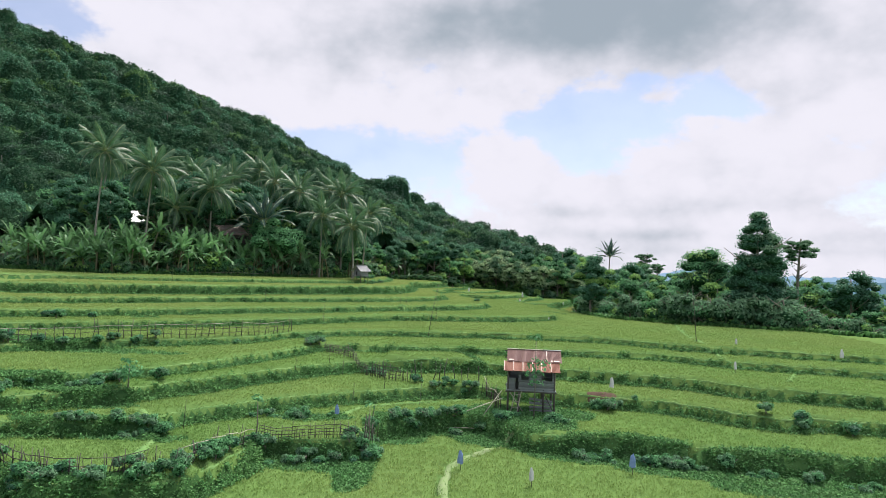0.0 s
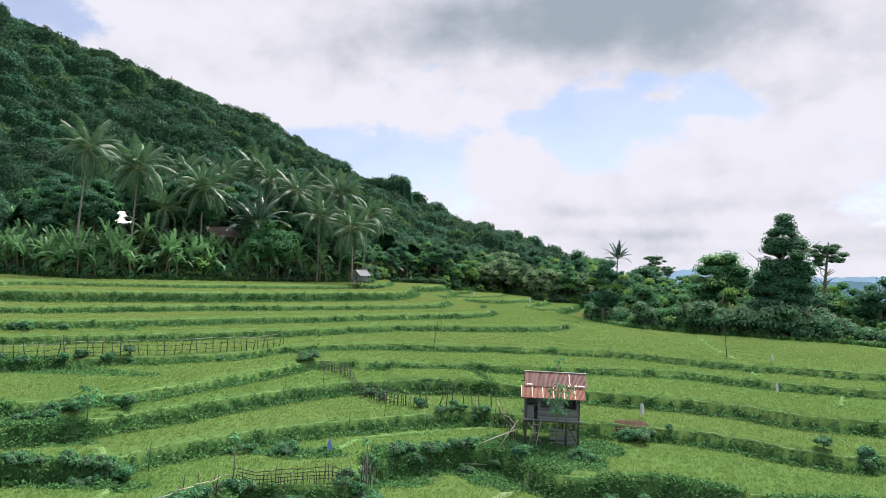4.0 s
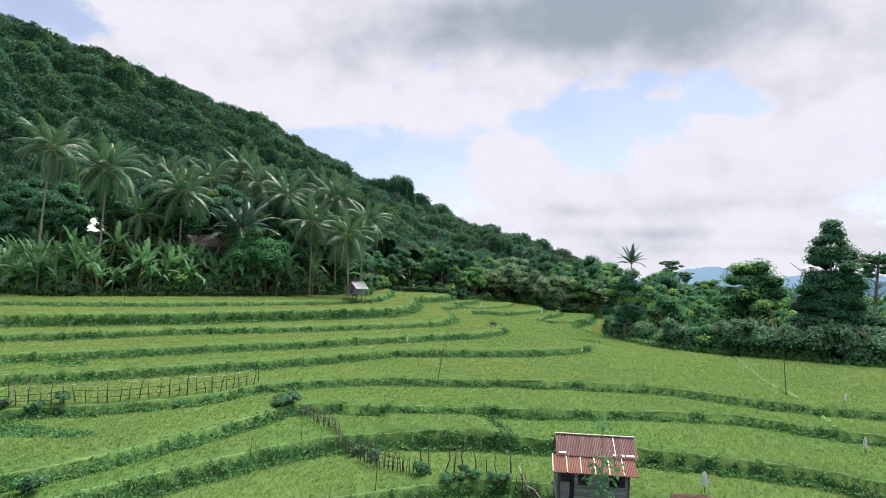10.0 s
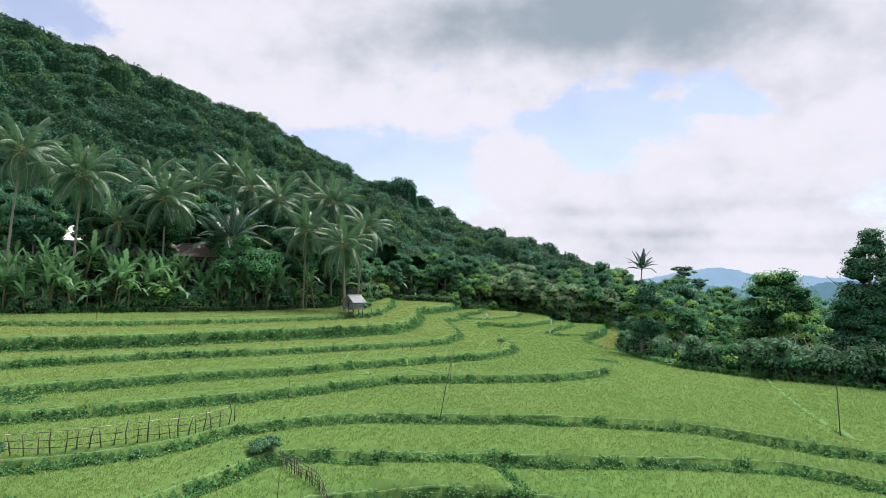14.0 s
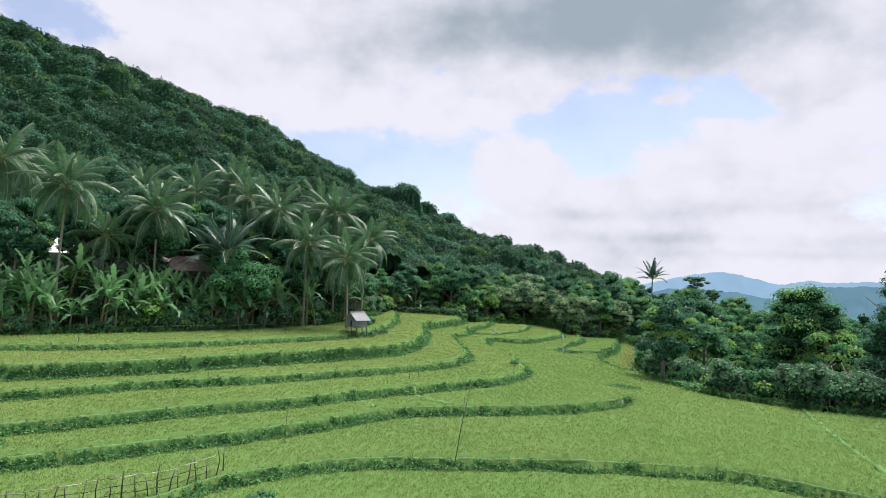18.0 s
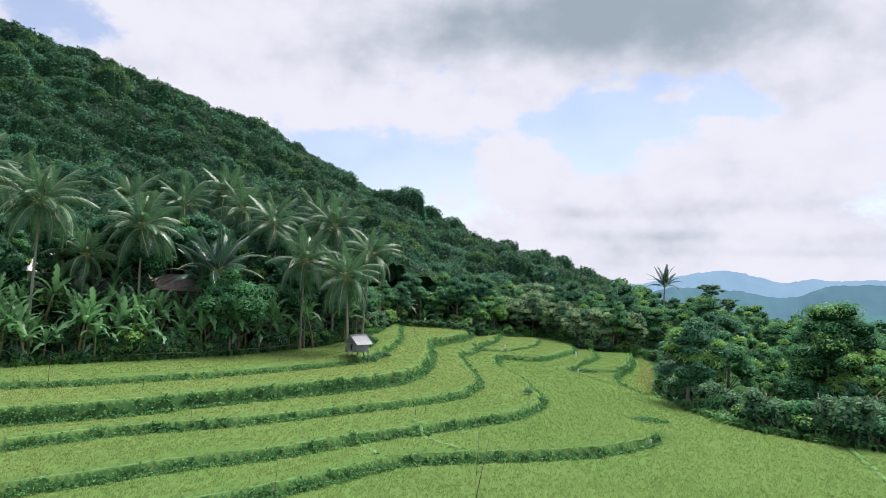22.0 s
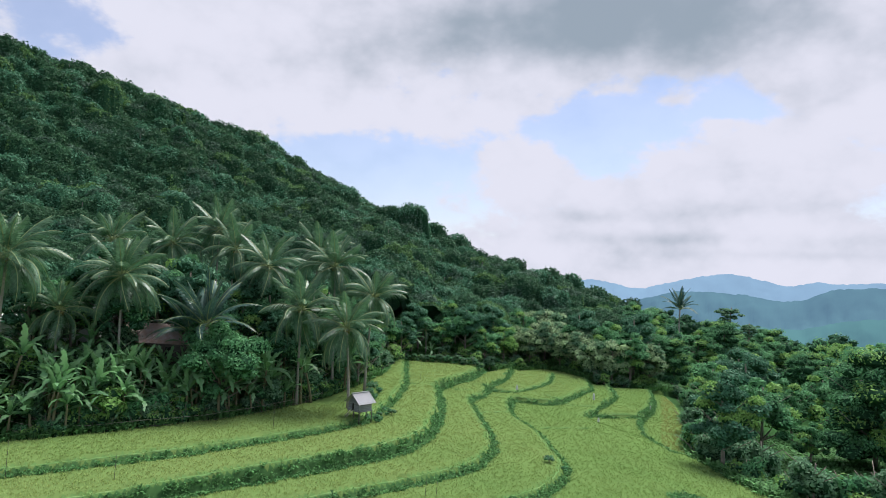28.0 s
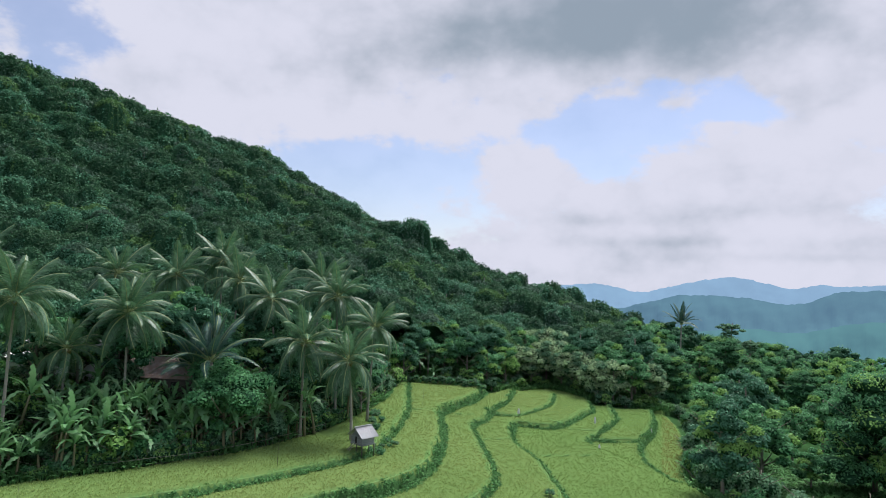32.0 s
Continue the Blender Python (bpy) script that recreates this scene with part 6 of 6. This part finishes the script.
def poles():
    def pole(name, label, base, tip, r):
        z = ground_z(base[0], base[1])
        p = tagged(new(name, tube_mesh(name, [(0, 0, -0.3), ((tip[0] - base[0]) * 0.45, (tip[1] - base[1]) * 0.5, (tip[2] - z) * 0.5), (tip[0] - base[0], tip[1] - base[1], tip[2] - z)], [r, r * 0.8, r * 0.4], M["post"], 6)), label, "pole")
        p.matrix_basis = pose(base[0], base[1], z)
    pole("bamboo_pole", "thin leaning bamboo pole standing in the rice", (-3.1, 65.5), (-2.1, 65.7, 8.7), 0.035)
    pole("bamboo_pole", "tall thin pole on the terrace bund", (24.0, 64.6), (23.5, 64.8, 9.6), 0.04)
    for b, h in (((-14.3, 66.9), 2.6), ((-29.1, 79.9), 1.9), ((-23.4, 75.9), 2.2), ((-22.3, 93.2), 2.2), ((-8.0, 85.1), 1.7), ((-7.2, 85.3), 1.4), ((-9.0, 50.6), 1.8), ((-36.2, 78.9), 2.6), ((-2.7, 74.8), 3.0), ((-5.0, 45.9), 2.0), ((-12.5, 128), 2.6), ((-7, 44), 1.5), ((-2.3, 45), 1.8), ((-15.2, 35), 1.7), ((-12.2, 48), 1.4), ((-10.2, 51), 1.7)):
        pole("stick", "thin bare stick marking the paddy", b, (b[0] + 0.12, b[1], ground_z(*b) + h), 0.022)


poles()


def rag(name, label, x, y, h, mat, seed, stick=True):
    """A plastic bag or rag draped on a stick against birds."""
    rng = np.random.default_rng(seed)
    z = ground_z(x, y)
    t = thing(name, label, "scarecrow rag", pose(x, y, z))
    part("stick", tube_mesh("stick", [(0, 0, -0.2), (0.01, 0, h * 0.5), (0, 0, h)], [0.018, 0.016, 0.012], M["post"], 5), t)
    n, m = 9, 7
    V, F = [], []
    for j in range(m):
        f = j / (m - 1)
        r = 0.03 + (0.13 * f ** 0.5 - 0.05 * f * f) * h
        for i in range(n):
            a = 6.283 * i / n
            k = r * (1 + 0.45 * math.sin(2 * a + seed) * f + 0.2 * math.sin(5 * a) + rng.uniform(-0.15, 0.15))
            V.append((k * math.cos(a), k * math.sin(a) * 0.6, h - 0.02 - f * 0.62 * h + rng.uniform(-0.05, 0.05)))
    for j in range(m - 1):
        for i in range(n):
            F.append((j * n + i, (j + 1) * n + i, (j + 1) * n + (i + 1) % n, j * n + (i + 1) % n))
    part("bag", mesh_np("bag", V, F, [M[mat]], None, True), t)
    return t


for i, (x, y, h, mat) in enumerate(((11.9, 47.4, 1.15, "plastic_white"), (23.2, 53.0, 1.0, "plastic_white"), (11.8, 85.6, 0.7, "plastic_white"), (12.0, 130.7, 1.5, "plastic_white"), (1.2, 132.0, 1.3, "plastic_white"), (10.5, 118.0, 0.8, "plastic_white"), (34.3, 57.5, 1.2, "plastic_white"), (4.4, 31.0, 1.0, "plastic_white"), (20.5, 133, 0.9, "plastic_white"), (17.5, 160, 1.2, "plastic_white"),
                                    (-7.2, 39.5, 1.0, "plastic_blue"), (10.1, 33.7, 1.15, "plastic_blue"), (0.8, 33.2, 1.1, "plastic_blue"), (26.6, 61.4, 0.8, "plastic_white"))):
    blue = mat == "plastic_blue"
    rag("scarecrow_rag", "blue plastic rag on a stick in the rice" if blue else "white plastic bag on a stick in the rice", x, y, h, mat, 60 + i)


def papaya(x, y, h, seed, low=True):
    rng = np.random.default_rng(seed)
    z = ground_z(x, y)
    t = thing("sapling", "thin sapling with sparse tufts of lobed leaves", "sapling", pose(x, y, z))
    part("stem", tube_mesh("stem", [(0, 0, -0.1), (0.05, 0, h * 0.5), (0.02, 0, h)], [0.045, 0.035, 0.02], M["bark"], 6), t)
    sets = [((0, 0, h), 0.45, 26)] + ([((0.15, -0.2, h * 0.66), 0.85, 70), ((-0.1, -0.2, h * 0.55), 0.8, 60), ((0.1, -0.1, h * 0.44), 0.6, 40)] if low else [])
    for c, r, n in sets:
        V, F = leaf_cloud(np.array([c]), np.array([r]), n, 0.13, rng, 0.7)
        tagged(part("leaf_tuft", mesh_np("leaf_tuft", V, F, [M["leaf_a"]]), t), kind="stuff")


papaya(5.65, 42.7, 5.5, 1)
papaya(-4.6, 35.9, 2.6, 2, False)
papaya(-19.9, 37.6, 1.7, 3, True)
papaya(-10.6, 33.9, 2.6, 4, False)


def mud_patch():
    rng = np.random.default_rng(3)
    x, y = 11.0, 46.6
    bm = bmesh.new()
    bmesh.ops.create_grid(bm, x_segments=12, y_segments=6, size=1.0)
    for v in bm.verts:
        px, py = v.co.x * 1.05, v.co.y * 0.55
        v.co = (px, py, ground_z(x + px, y + py) - ground_z(x, y) + 0.05 + rng.uniform(0, 0.05) - 0.12 * (v.co.x ** 4 + v.co.y ** 4) / 2)
    t = tagged(new("mud_bank", from_bm("mud_bank", bm, M["mud"], True)), "slumped bare brown earth on the terrace bank", "earth")
    t.matrix_basis = pose(x, y, ground_z(x, y))


mud_patch()


def loose_rails():
    """Fallen bamboo rails between the brush fence and the hut."""
    for a, b in (((-0.2, 41.6, 0.75), (1.6, 42.0, 0.7)), ((0.2, 42.2, 0.9), (3.6, 44.0, 1.9)), ((0.4, 42.4, 0.5), (3.4, 44.2, 1.4)), ((2.2, 42.6, 0.5), (3.5, 44.0, 2.0)), ((3.6, 44.1, 1.9), (4.6, 43.0, 0.6))):
        z = ground_z(a[0], a[1])
        o = tagged(new("bamboo_rail", tube_mesh("bamboo_rail", [(0, 0, 0), tuple((b[k] - a[k]) / 2 + (0.03 if k == 2 else 0) for k in range(3)), tuple(b[k] - a[k] for k in range(3))], [0.035, 0.032, 0.026], M["bamboo"], 6)), "loose dry bamboo rail leaning by the hut", "rail")
        o.matrix_basis = pose(a[0], a[1], z + 0.05)


loose_rails()
